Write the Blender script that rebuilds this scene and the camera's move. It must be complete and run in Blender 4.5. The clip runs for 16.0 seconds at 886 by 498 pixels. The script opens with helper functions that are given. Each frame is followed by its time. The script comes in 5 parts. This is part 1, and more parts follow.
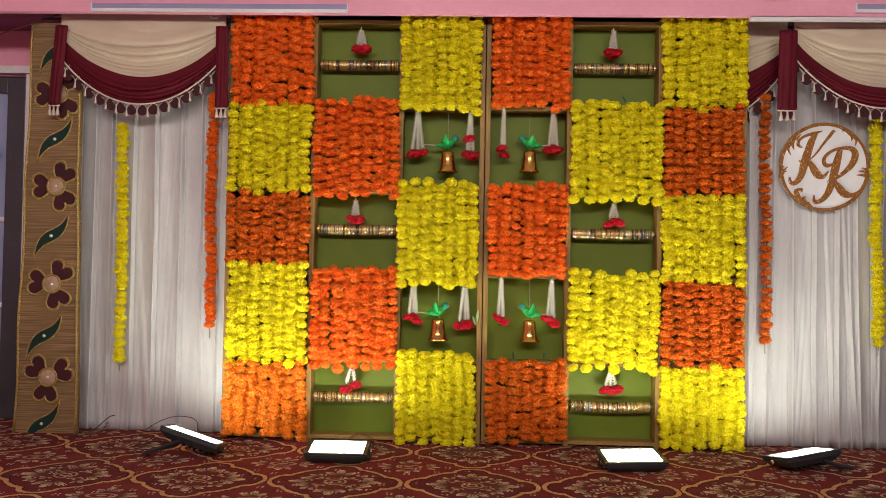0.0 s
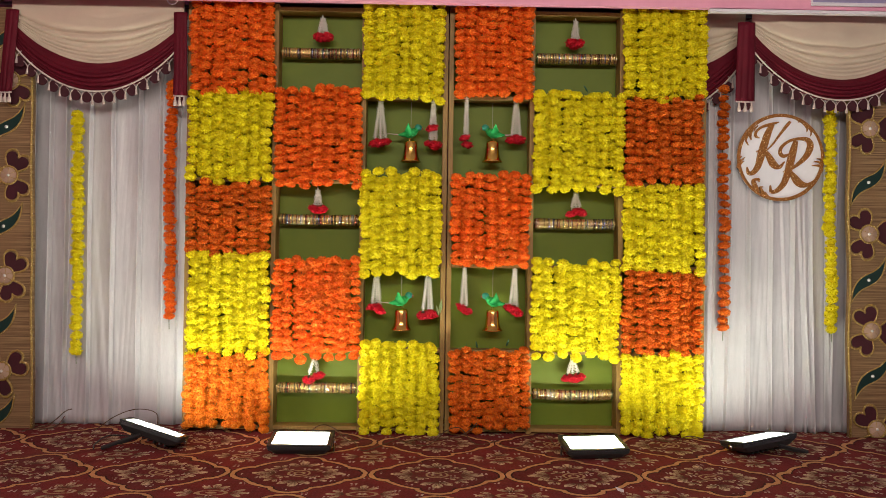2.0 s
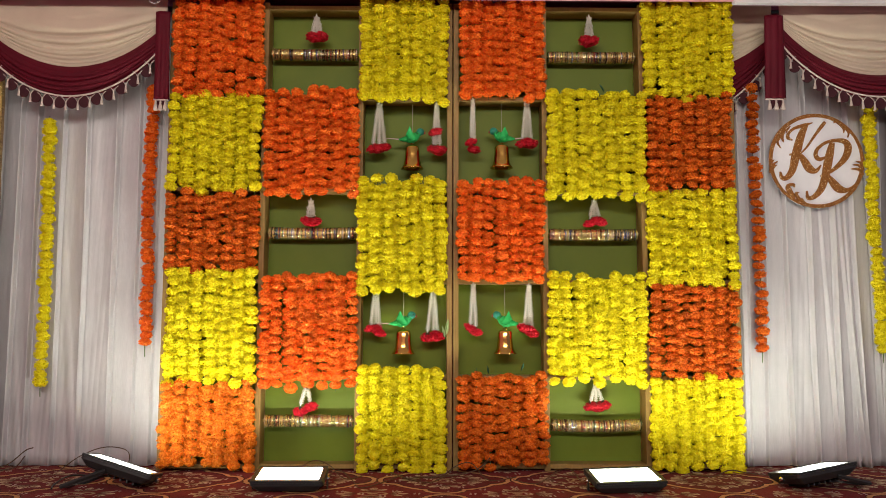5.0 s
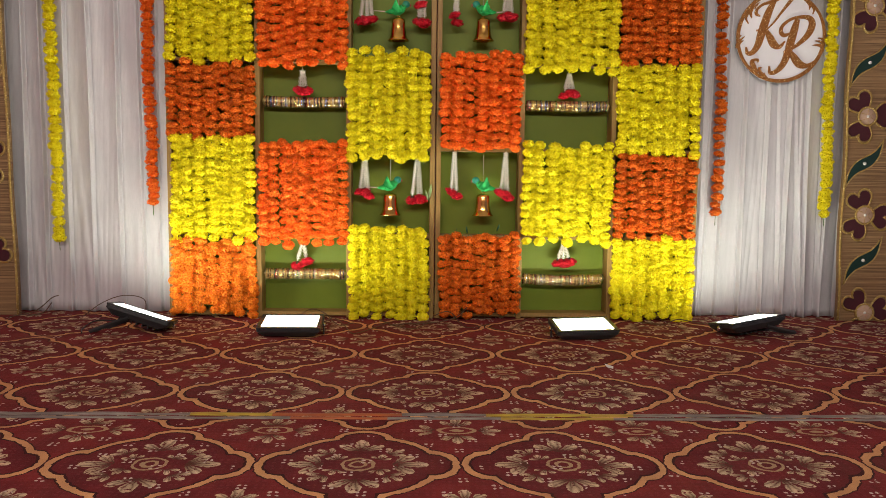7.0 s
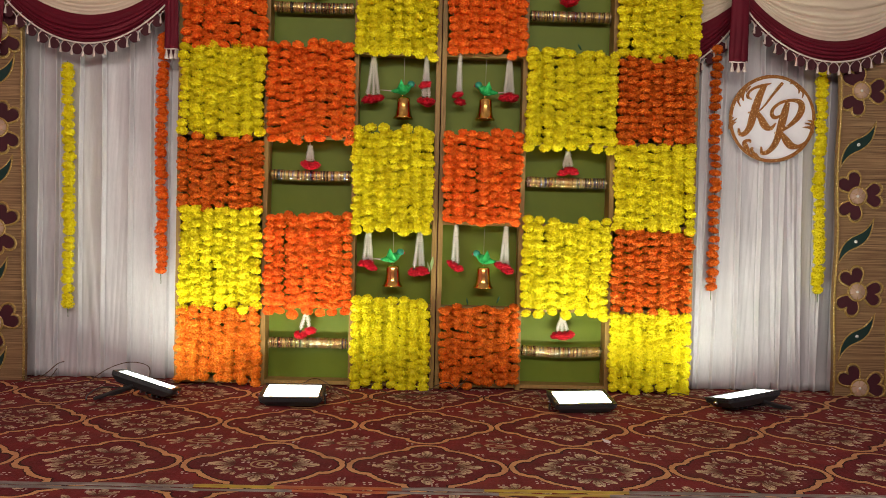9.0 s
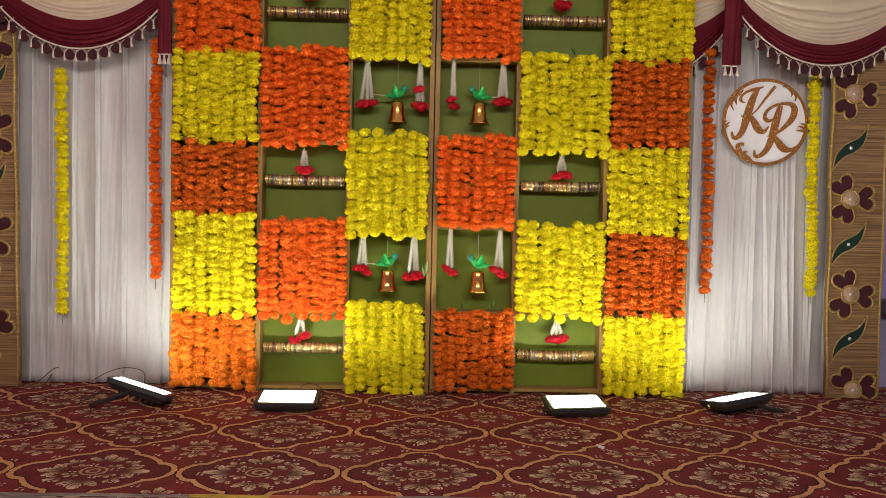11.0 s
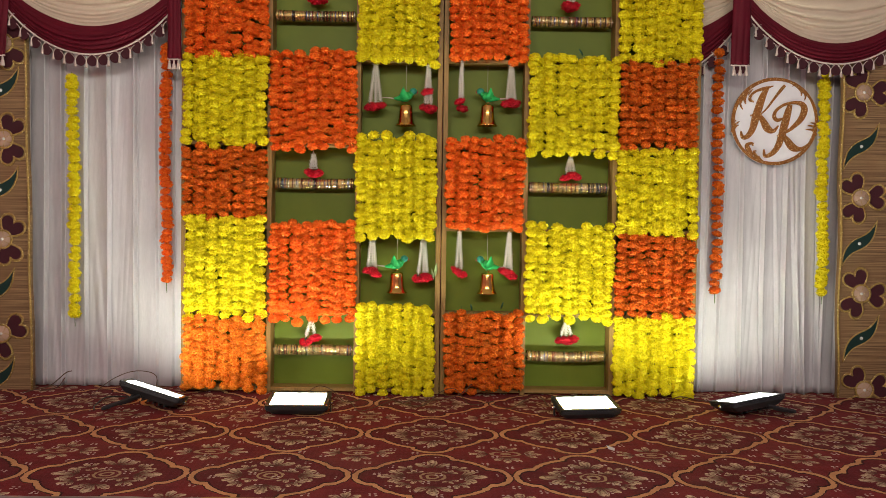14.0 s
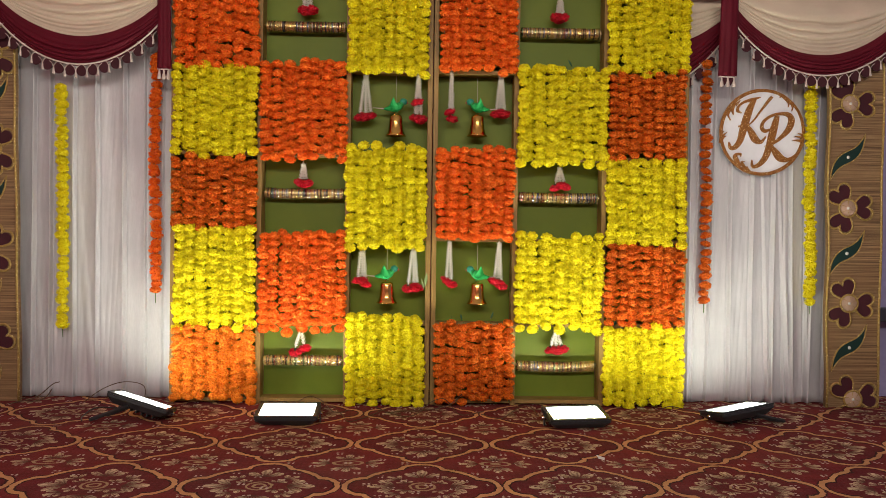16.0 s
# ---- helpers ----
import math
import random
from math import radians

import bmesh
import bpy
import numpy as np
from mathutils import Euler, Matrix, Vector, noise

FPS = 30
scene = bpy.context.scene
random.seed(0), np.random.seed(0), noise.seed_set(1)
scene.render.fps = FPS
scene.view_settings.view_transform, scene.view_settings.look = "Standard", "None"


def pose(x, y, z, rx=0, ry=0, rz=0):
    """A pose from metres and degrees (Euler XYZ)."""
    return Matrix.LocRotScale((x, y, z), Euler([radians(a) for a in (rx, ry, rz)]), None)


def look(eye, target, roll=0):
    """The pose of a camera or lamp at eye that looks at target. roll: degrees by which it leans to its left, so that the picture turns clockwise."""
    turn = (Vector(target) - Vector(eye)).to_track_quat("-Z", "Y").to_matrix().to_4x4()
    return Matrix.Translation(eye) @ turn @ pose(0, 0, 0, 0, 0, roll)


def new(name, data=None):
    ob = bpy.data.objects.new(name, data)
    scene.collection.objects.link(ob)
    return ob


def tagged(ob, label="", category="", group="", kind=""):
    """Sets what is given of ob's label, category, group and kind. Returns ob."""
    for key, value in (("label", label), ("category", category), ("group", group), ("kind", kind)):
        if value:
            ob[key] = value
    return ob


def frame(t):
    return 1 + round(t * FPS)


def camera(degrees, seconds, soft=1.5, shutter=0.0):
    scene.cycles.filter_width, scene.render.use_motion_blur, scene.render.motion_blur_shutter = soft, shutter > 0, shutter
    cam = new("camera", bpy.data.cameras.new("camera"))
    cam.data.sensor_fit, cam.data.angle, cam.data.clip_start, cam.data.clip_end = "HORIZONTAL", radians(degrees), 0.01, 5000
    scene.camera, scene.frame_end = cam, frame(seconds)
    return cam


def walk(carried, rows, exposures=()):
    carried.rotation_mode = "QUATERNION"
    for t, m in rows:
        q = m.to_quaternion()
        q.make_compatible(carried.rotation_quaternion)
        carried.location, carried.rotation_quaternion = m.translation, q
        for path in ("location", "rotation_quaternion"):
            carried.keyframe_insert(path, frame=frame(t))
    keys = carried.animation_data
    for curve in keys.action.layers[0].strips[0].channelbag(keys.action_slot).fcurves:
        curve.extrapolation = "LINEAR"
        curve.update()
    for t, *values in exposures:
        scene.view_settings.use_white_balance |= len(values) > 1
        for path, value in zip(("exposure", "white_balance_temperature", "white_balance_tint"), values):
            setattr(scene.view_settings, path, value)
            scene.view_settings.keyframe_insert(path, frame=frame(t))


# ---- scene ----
cam = camera(57.0, 16.0, soft=0.5)
PATH = [
    (0, (0.045, -0.303, 1.018), (-0.026, 1.695, 1.067), 1.0),
    (0.5, (0.041, -0.296, 1.01), (0.024, 1.703, 1.051), 0.9),
    (1, (0.028, -0.303, 1.008), (0.028, 1.696, 1.052), 1.1),
    (1.5, (0.027, -0.306, 1.001), (0.034, 1.693, 1.033), 1.0),
    (2, (0.029, -0.299, 1.026), (0.055, 1.701, 1.048), 0.8),
    (2.5, (0.026, -0.312, 1.021), (0.056, 1.687, 1.1), 0.6),
    (3, (0.03, -0.319, 1.015), (0.05, 1.68, 1.062), 0.7),
    (3.2, (0.033, -0.315, 1.012), (0.056, 1.684, 1.062), 0.7),
    (3.4, (0.037, -0.283, 1.004), (0.046, 1.717, 1.002), 0.8),
    (3.5, (0.04, -0.247, 0.999), (0.041, 1.753, 0.99), 0.5),
    (3.7, (0.038, -0.169, 0.978), (0.036, 1.83, 1.022), 0.2),
    (5.8, (0.01, 0.232, 0.649), (0.058, 2.221, 0.851), -0.4),
    (6, (0.013, 0.21, 0.648), (0.069, 2.2, 0.838), -0.7),
    (6.2, (0.020, 0.150, 0.672), (0.087, 2.147, 0.758), -1.4),
    (6.3, (0.026, 0.112, 0.710), (0.122, 2.110, 0.719), -1.6),
    (6.5, (0.04, 0.015, 0.786), (0.056, 2.013, 0.702), -2.2),
    (6.7, (0.042, -0.090, 0.845), (0.054, 1.901, 0.660), -1.0),
    (6.8, (0.042, -0.138, 0.862), (0.073, 1.850, 0.647), -0.4),
    (7, (0.032, -0.222, 0.893), (0.086, 1.766, 0.688), 0.7),
    (7.2, (0.034, -0.266, 0.925), (0.066, 1.726, 0.749), 0.6),
    (7.5, (0.024, -0.293, 0.938), (0.088, 1.702, 0.812), 1.1),
    (8, (0.028, -0.312, 0.949), (0.089, 1.685, 0.855), 1.9),
    (8.5, (0.024, -0.319, 0.955), (0.078, 1.679, 0.889), 1.7),
    (9, (0.025, -0.32, 0.958), (0.075, 1.678, 0.904), 1.4),
    (9.2, (0.027, -0.322, 0.962), (0.093, 1.676, 0.904), 1.5),
    (11.5, (0.03, -0.329, 1.018), (0.092, 1.669, 0.954), 1.1),
    (12, (0.022, -0.333, 1.023), (0.087, 1.664, 0.96), 1.0),
    (12.5, (0.031, -0.332, 1.024), (0.09, 1.666, 0.961), 1.0),
    (13, (0.026, -0.332, 1.026), (0.073, 1.667, 0.968), 0.9),
    (13.2, (0.026, -0.337, 1.024), (0.039, 1.662, 0.964), 0.7),
    (13.5, (0.023, -0.343, 1.029), (-0.016, 1.656, 0.97), 0.9),
    (14, (0.036, -0.336, 1.022), (0.072, 1.662, 0.957), 0.8),
    (14.5, (0.038, -0.338, 1.028), (0.105, 1.66, 0.978), 0.8),
    (15, (0.027, -0.341, 1.023), (0.094, 1.658, 0.978), 0.9),
    (15.5, (0.029, -0.34, 1.013), (0.096, 1.659, 0.974), 0.9),
    (16, (0.039, -0.339, 1.012), (0.098, 1.66, 0.976), 0.8),
]
walk(cam, [(t, look(eye, target, roll)) for t, eye, target, roll in PATH])

# ---------- world and light ----------
world = bpy.data.worlds.new("hall_dim")
scene.world = world
world.use_nodes = True
world.node_tree.nodes["Background"].inputs[0].default_value = (0.62, 0.60, 0.75, 1)
world.node_tree.nodes["Background"].inputs[1].default_value = 0.02
scene.view_settings.exposure = 0.0
LENS_GLOW = 128.0
SIDE_GLOW = 68.0
HALL_WATTS = 92.0


def hall_tube(x, y, z, watts, colour):
    lamp = bpy.data.lights.new("hall_light", "AREA")
    lamp.shape, lamp.size, lamp.size_y, lamp.energy, lamp.color = "RECTANGLE", 2.4, 0.5, watts, colour
    ob = new("hall_light", lamp)
    ob.matrix_world = look((x, y, z), (x * 0.6, 4.5, 1.7))
    return ob


for hx in (-1.9, 0.1, 2.1):
    hall_tube(hx, -2.2, 3.2, HALL_WATTS, (1.0, 0.93, 0.82))


# ---------- node and mesh tools ----------
class Ex:
    """A scalar in a node tree, with arithmetic."""

    def __init__(self, tree, sock):
        self.tree, self.sock = tree, sock

    def op(self, kind, *others, clamp=False):
        n = self.tree.nodes.new("ShaderNodeMath")
        n.operation, n.use_clamp = kind, clamp
        for i, o in enumerate((self, *others)):
            if isinstance(o, Ex):
                self.tree.links.new(o.sock, n.inputs[i])
            else:
                n.inputs[i].default_value = o
        return Ex(self.tree, n.outputs[0])

    def __add__(self, o): return self.op("ADD", o)
    def __sub__(self, o): return self.op("SUBTRACT", o)
    def __mul__(self, o): return self.op("MULTIPLY", o)
    def __truediv__(self, o): return self.op("DIVIDE", o)
    def less(self, o): return self.op("LESS_THAN", o)
    def more(self, o): return self.op("GREATER_THAN", o)
    def low(self, o): return self.op("MINIMUM", o)
    def high(self, o): return self.op("MAXIMUM", o)
    def abs(self): return self.op("ABSOLUTE")
    def neg(self): return self.op("MULTIPLY", -1.0)
    def turned(self, y): return self.op("ARCTAN2", y)


def length2(a, b):
    return (a * a + b * b).op("SQRT")


def base_material(name, rough=0.6, metal=0.0, specular=0.4):
    m = bpy.data.materials.new(name)
    m.use_nodes = True
    b = m.node_tree.nodes["Principled BSDF"]
    b.inputs["Roughness"].default_value, b.inputs["Metallic"].default_value = rough, metal
    b.inputs["Specular IOR Level"].default_value = specular
    return m, m.node_tree, b


def noise_out(nt, scale, detail=3.0, stretch=None, rough=0.55):
    tc = nt.nodes.new("ShaderNodeTexCoord")
    n = nt.nodes.new("ShaderNodeTexNoise")
    n.inputs["Scale"].default_value, n.inputs["Detail"].default_value, n.inputs["Roughness"].default_value = scale, detail, rough
    if stretch:
        mp = nt.nodes.new("ShaderNodeMapping")
        mp.inputs["Scale"].default_value = stretch
        nt.links.new(tc.outputs["Object"], mp.inputs[0])
        nt.links.new(mp.outputs[0], n.inputs["Vector"])
    else:
        nt.links.new(tc.outputs["Object"], n.inputs["Vector"])
    return n.outputs["Fac"]


def mix(nt, fac, a, b, blend="MIX"):
    n = nt.nodes.new("ShaderNodeMix")
    n.data_type, n.blend_type = "RGBA", blend
    for sock, v in ((n.inputs[0], fac), (n.inputs[6], a), (n.inputs[7], b)):
        if isinstance(v, Ex):
            nt.links.new(v.sock, sock)
        elif isinstance(v, bpy.types.NodeSocket):
            nt.links.new(v, sock)
        elif isinstance(v, float):
            sock.default_value = v
        else:
            sock.default_value = (*v, 1)
    return n.outputs[2]


def bump(nt, b, height, strength, dist=0.01):
    n = nt.nodes.new("ShaderNodeBump")
    n.inputs["Strength"].default_value, n.inputs["Distance"].default_value = strength, dist
    nt.links.new(height, n.inputs["Height"])
    nt.links.new(n.outputs[0], b.inputs["Normal"])


def ramp(nt, fac, lo, hi):
    n = nt.nodes.new("ShaderNodeMapRange")
    n.inputs[1].default_value, n.inputs[2].default_value = lo, hi
    nt.links.new(fac, n.inputs[0])
    return n.outputs[0]


def simple(name, col, col2=None, rough=0.6, metal=0.0, fine=60.0, coarse=4.0, relief=0.15, specular=0.4, stretch=None):
    """A surface with grain at two scales between two tones."""
    m, nt, b = base_material(name, rough, metal, specular)
    col2 = col2 or tuple(c * 0.78 for c in col)
    n1, n2 = noise_out(nt, fine, 3, stretch), noise_out(nt, coarse, 3)
    c = mix(nt, ramp(nt, n1, 0.3, 0.7), col, col2)
    c = mix(nt, ramp(nt, n2, 0.35, 0.8), c, tuple(x * 0.86 for x in col2))
    nt.links.new(c, b.inputs["Base Color"])
    bump(nt, b, n1, relief, 0.004)
    return m


def object_random(nt):
    return nt.nodes.new("ShaderNodeObjectInfo").outputs["Random"]


def island_random(nt):
    return nt.nodes.new("ShaderNodeNewGeometry").outputs["Random Per Island"]


def petal_material(name, dark, mid, light):
    m, nt, b = base_material(name, 0.45, 0, 0.20)
    c = mix(nt, ramp(nt, island_random(nt), 0, 1), mid, light)
    c = mix(nt, ramp(nt, noise_out(nt, 90, 2), 0.45, 0.75), c, dark)
    c = mix(nt, ramp(nt, object_random(nt), 0.72, 1.0), c, mix(nt, 0.35, c, dark))
    nt.links.new(c, b.inputs["Base Color"])
    tr = nt.nodes.new("ShaderNodeBsdfTranslucent")
    nt.links.new(c, tr.inputs[0])
    ms = nt.nodes.new("ShaderNodeMixShader")
    ms.inputs[0].default_value = 0.32
    nt.links.new(b.outputs[0], ms.inputs[1])
    nt.links.new(tr.outputs[0], ms.inputs[2])
    nt.links.new(ms.outputs[0], nt.nodes["Material Output"].inputs[0])
    return m


# ---------- materials ----------
YELLOW = petal_material("yellow_petals", (0.70, 0.58, 0.006), (0.89, 0.785, 0.012), (0.95, 0.87, 0.03))
ORANGE = petal_material("orange_petals", (0.72, 0.078, 0.010), (0.98, 0.195, 0.016), (1.0, 0.31, 0.035))
RUST = petal_material("rust_orange_petals", (0.42, 0.055, 0.006), (0.80, 0.168, 0.012), (0.97, 0.29, 0.03))
# rust petals again, with the flood light's brightening put into the colour
LIT_RUST = petal_material("lamp_lit_rust_petals", (0.60, 0.12, 0.006), (0.90, 0.25, 0.016), (0.97, 0.38, 0.04))
RED = petal_material("red_petals", (0.30, 0.006, 0.012), (0.62, 0.012, 0.03), (0.85, 0.03, 0.06))
WHITE_BUD = petal_material("white_buds", (0.70, 0.67, 0.58), (0.84, 0.82, 0.74), (0.90, 0.88, 0.82))
STRING = simple("string", (0.10, 0.16, 0.05), rough=0.9)
THREAD = simple("thread", (0.45, 0.42, 0.35), rough=0.8)
WOOD = simple("frame_wood", (0.36, 0.22, 0.06), (0.24, 0.135, 0.035), 0.55, fine=14, coarse=2.0, relief=0.2, stretch=(9, 9, 0.8))
GREEN = simple("green_board", (0.150, 0.195, 0.018), (0.125, 0.170, 0.016), 0.5, fine=7, coarse=1.6, relief=0.05, specular=0.2)
CURTAIN = simple("white_satin", (0.58, 0.56, 0.58), (0.52, 0.50, 0.525), 0.40, fine=180, coarse=2.5, relief=0.05, stretch=(1, 1, 0.15))
CREAM = simple("cream_cloth", (0.64, 0.535, 0.41), (0.57, 0.47, 0.36), 0.65, fine=200, coarse=3, relief=0.06)
MAROON = simple("maroon_cloth", (0.130, 0.006, 0.018), (0.092, 0.005, 0.013), 0.65, fine=200, coarse=3, relief=0.06, specular=0.15)
FRINGE = simple("fringe_thread", (0.70, 0.60, 0.55), (0.55, 0.44, 0.40), 0.7, fine=120)
PINK = simple("pink_paint", (0.82, 0.36, 0.50), (0.77, 0.33, 0.46), 0.6, fine=30, coarse=1.2, relief=0.05)
MAGENTA = simple("magenta_paint", (0.24, 0.045, 0.115), (0.20, 0.04, 0.10), 0.55, fine=30, coarse=1.5, relief=0.06)
LILAC = simple("lilac_paint", (0.34, 0.30, 0.50), (0.28, 0.25, 0.44), 0.6, fine=30, coarse=1.5, relief=0.05)
PLASTER = simple("white_trim_paint", (0.74, 0.70, 0.74), (0.66, 0.62, 0.68), 0.55, fine=40, coarse=2)
CEIL = simple("ceiling_paint", (0.70, 0.66, 0.68), rough=0.8, fine=40)
CONCRETE = simple("floor_cement", (0.22, 0.19, 0.18), rough=0.85, fine=50)
BLACK = simple("black_cast_metal", (0.018, 0.018, 0.020), (0.028, 0.028, 0.030), 0.42, fine=120, relief=0.08)
CABLE = simple("brown_cable", (0.10, 0.045, 0.02), rough=0.5)
DARK_CABLE = simple("black_cable", (0.02, 0.02, 0.022), rough=0.5)
BIRD = simple("green_toy_felt", (0.015, 0.42, 0.09), (0.010, 0.32, 0.07), 0.6, fine=90)
BIRD_HEAD = simple("teal_toy_felt", (0.03, 0.30, 0.20), (0.02, 0.22, 0.15), 0.6, fine=90)
BEAK = simple("toy_red", (0.45, 0.03, 0.03), rough=0.5)
TOY_DARK = simple("toy_dark", (0.02, 0.02, 0.02), rough=0.4)
TAIL = simple("toy_pale_pink", (0.75, 0.55, 0.55), rough=0.5)
PEARL = simple("pearl_bead", (0.80, 0.78, 0.74), rough=0.2, specular=0.8)
FELT_MAROON = simple("maroon_felt", (0.062, 0.007, 0.015), (0.042, 0.006, 0.011), 0.85, fine=150)
FELT_GREEN = simple("green_felt", (0.006, 0.030, 0.025), (0.004, 0.022, 0.018), 0.85, fine=150)
FELT_CREAM = simple("cream_felt", (0.50, 0.34, 0.25), (0.42, 0.28, 0.20), 0.85, fine=150)
DISC_WHITE = simple("white_board", (0.84, 0.84, 0.88), (0.80, 0.80, 0.85), 0.5, fine=40, relief=0.03)
DOOR_GREY = simple("grey_aluminium", (0.085, 0.085, 0.10), (0.07, 0.07, 0.085), 0.4, metal=0.5)
FOIL = simple("silver_tape", (0.72, 0.72, 0.76), (0.5, 0.5, 0.55), 0.22, metal=1.0, fine=40, relief=0.9)


def gold(name, col, rough):
    m, nt, b = base_material(name, rough, 1.0)
    c = mix(nt, ramp(nt, noise_out(nt, 25, 3), 0.3, 0.75), col, tuple(x * 0.75 for x in col))
    nt.links.new(c, b.inputs["Base Color"])
    return m


GOLD = gold("polished_gold", (0.85, 0.50, 0.13), 0.15)


def glitter(name, col, bright, metal=0.55):
    """Glitter card: tiny cells, some of them bright."""
    m, nt, b = base_material(name, 0.45, metal)
    tc = nt.nodes.new("ShaderNodeTexCoord")
    v = nt.nodes.new("ShaderNodeTexVoronoi")
    v.inputs["Scale"].default_value = 260
    nt.links.new(tc.outputs["Object"], v.inputs["Vector"])
    sp = nt.nodes.new("ShaderNodeSeparateColor")
    nt.links.new(v.outputs["Color"], sp.inputs[0])
    c = mix(nt, ramp(nt, sp.outputs[0], 0.90, 0.95), col, bright)
    c = mix(nt, ramp(nt, sp.outputs[1], 0.2, 1.0), c, tuple(x * 0.55 for x in col))
    nt.links.new(c, b.inputs["Base Color"])
    bump(nt, b, sp.outputs[2], 0.5, 0.002)
    return m


GLITTER = glitter("bronze_glitter", (0.36, 0.14, 0.03), (0.95, 0.70, 0.35))
GOLD_CORD = glitter("gold_cord", (0.42, 0.27, 0.075), (0.95, 0.80, 0.40), 0.3)


def mat_weave():
    m, nt, b = base_material("straw_mat", 0.65)
    tc = nt.nodes.new("ShaderNodeTexCoord")
    mp = nt.nodes.new("ShaderNodeMapping")
    mp.inputs["Scale"].default_value = (1.6, 1, 260)
    nt.links.new(tc.outputs["Object"], mp.inputs[0])
    n = nt.nodes.new("ShaderNodeTexNoise")
    n.inputs["Scale"].default_value, n.inputs["Detail"].default_value = 1.0, 2
    nt.links.new(mp.outputs[0], n.inputs["Vector"])
    c = mix(nt, ramp(nt, n.outputs["Fac"], 0.38, 0.60), (0.32, 0.20, 0.092), (0.105, 0.053, 0.023))
    c = mix(nt, ramp(nt, noise_out(nt, 5, 3), 0.45, 0.8), c, (0.21, 0.115, 0.050))
    nt.links.new(c, b.inputs["Base Color"])
    bump(nt, b, n.outputs["Fac"], 0.6, 0.003)
    return m


STRAW = mat_weave()


def bangle_material():
    m, nt, b = base_material("glitter_bangles", 0.26, 0.8)
    r = object_random(nt)
    cr = nt.nodes.new("ShaderNodeValToRGB")
    cr.color_ramp.interpolation = "CONSTANT"
    stops = [(0.0, (0.80, 0.58, 0.20)), (0.34, (0.10, 0.05, 0.02)), (0.48, (0.80, 0.62, 0.28)), (0.72, (0.40, 0.07, 0.06)),
             (0.78, (0.10, 0.26, 0.12)), (0.84, (0.14, 0.20, 0.46)), (0.91, (0.85, 0.80, 0.68))]
    el = cr.color_ramp.elements
    while len(el) < len(stops):
        el.new(0.5)
    for e, (p, c) in zip(el, stops):
        e.position, e.color = p, (*c, 1)
    nt.links.new(r, cr.inputs[0])
    spark = ramp(nt, noise_out(nt, 330, 1), 0.52, 0.60)
    nt.links.new(mix(nt, spark, mix(nt, 0.15, cr.outputs[0], (0.05, 0.03, 0.01)), mix(nt, 0.4, cr.outputs[0], (1.0, 0.90, 0.58))), b.inputs["Base Color"])
    bump(nt, b, noise_out(nt, 400, 2), 0.5, 0.001)
    return m


BANGLES = bangle_material()


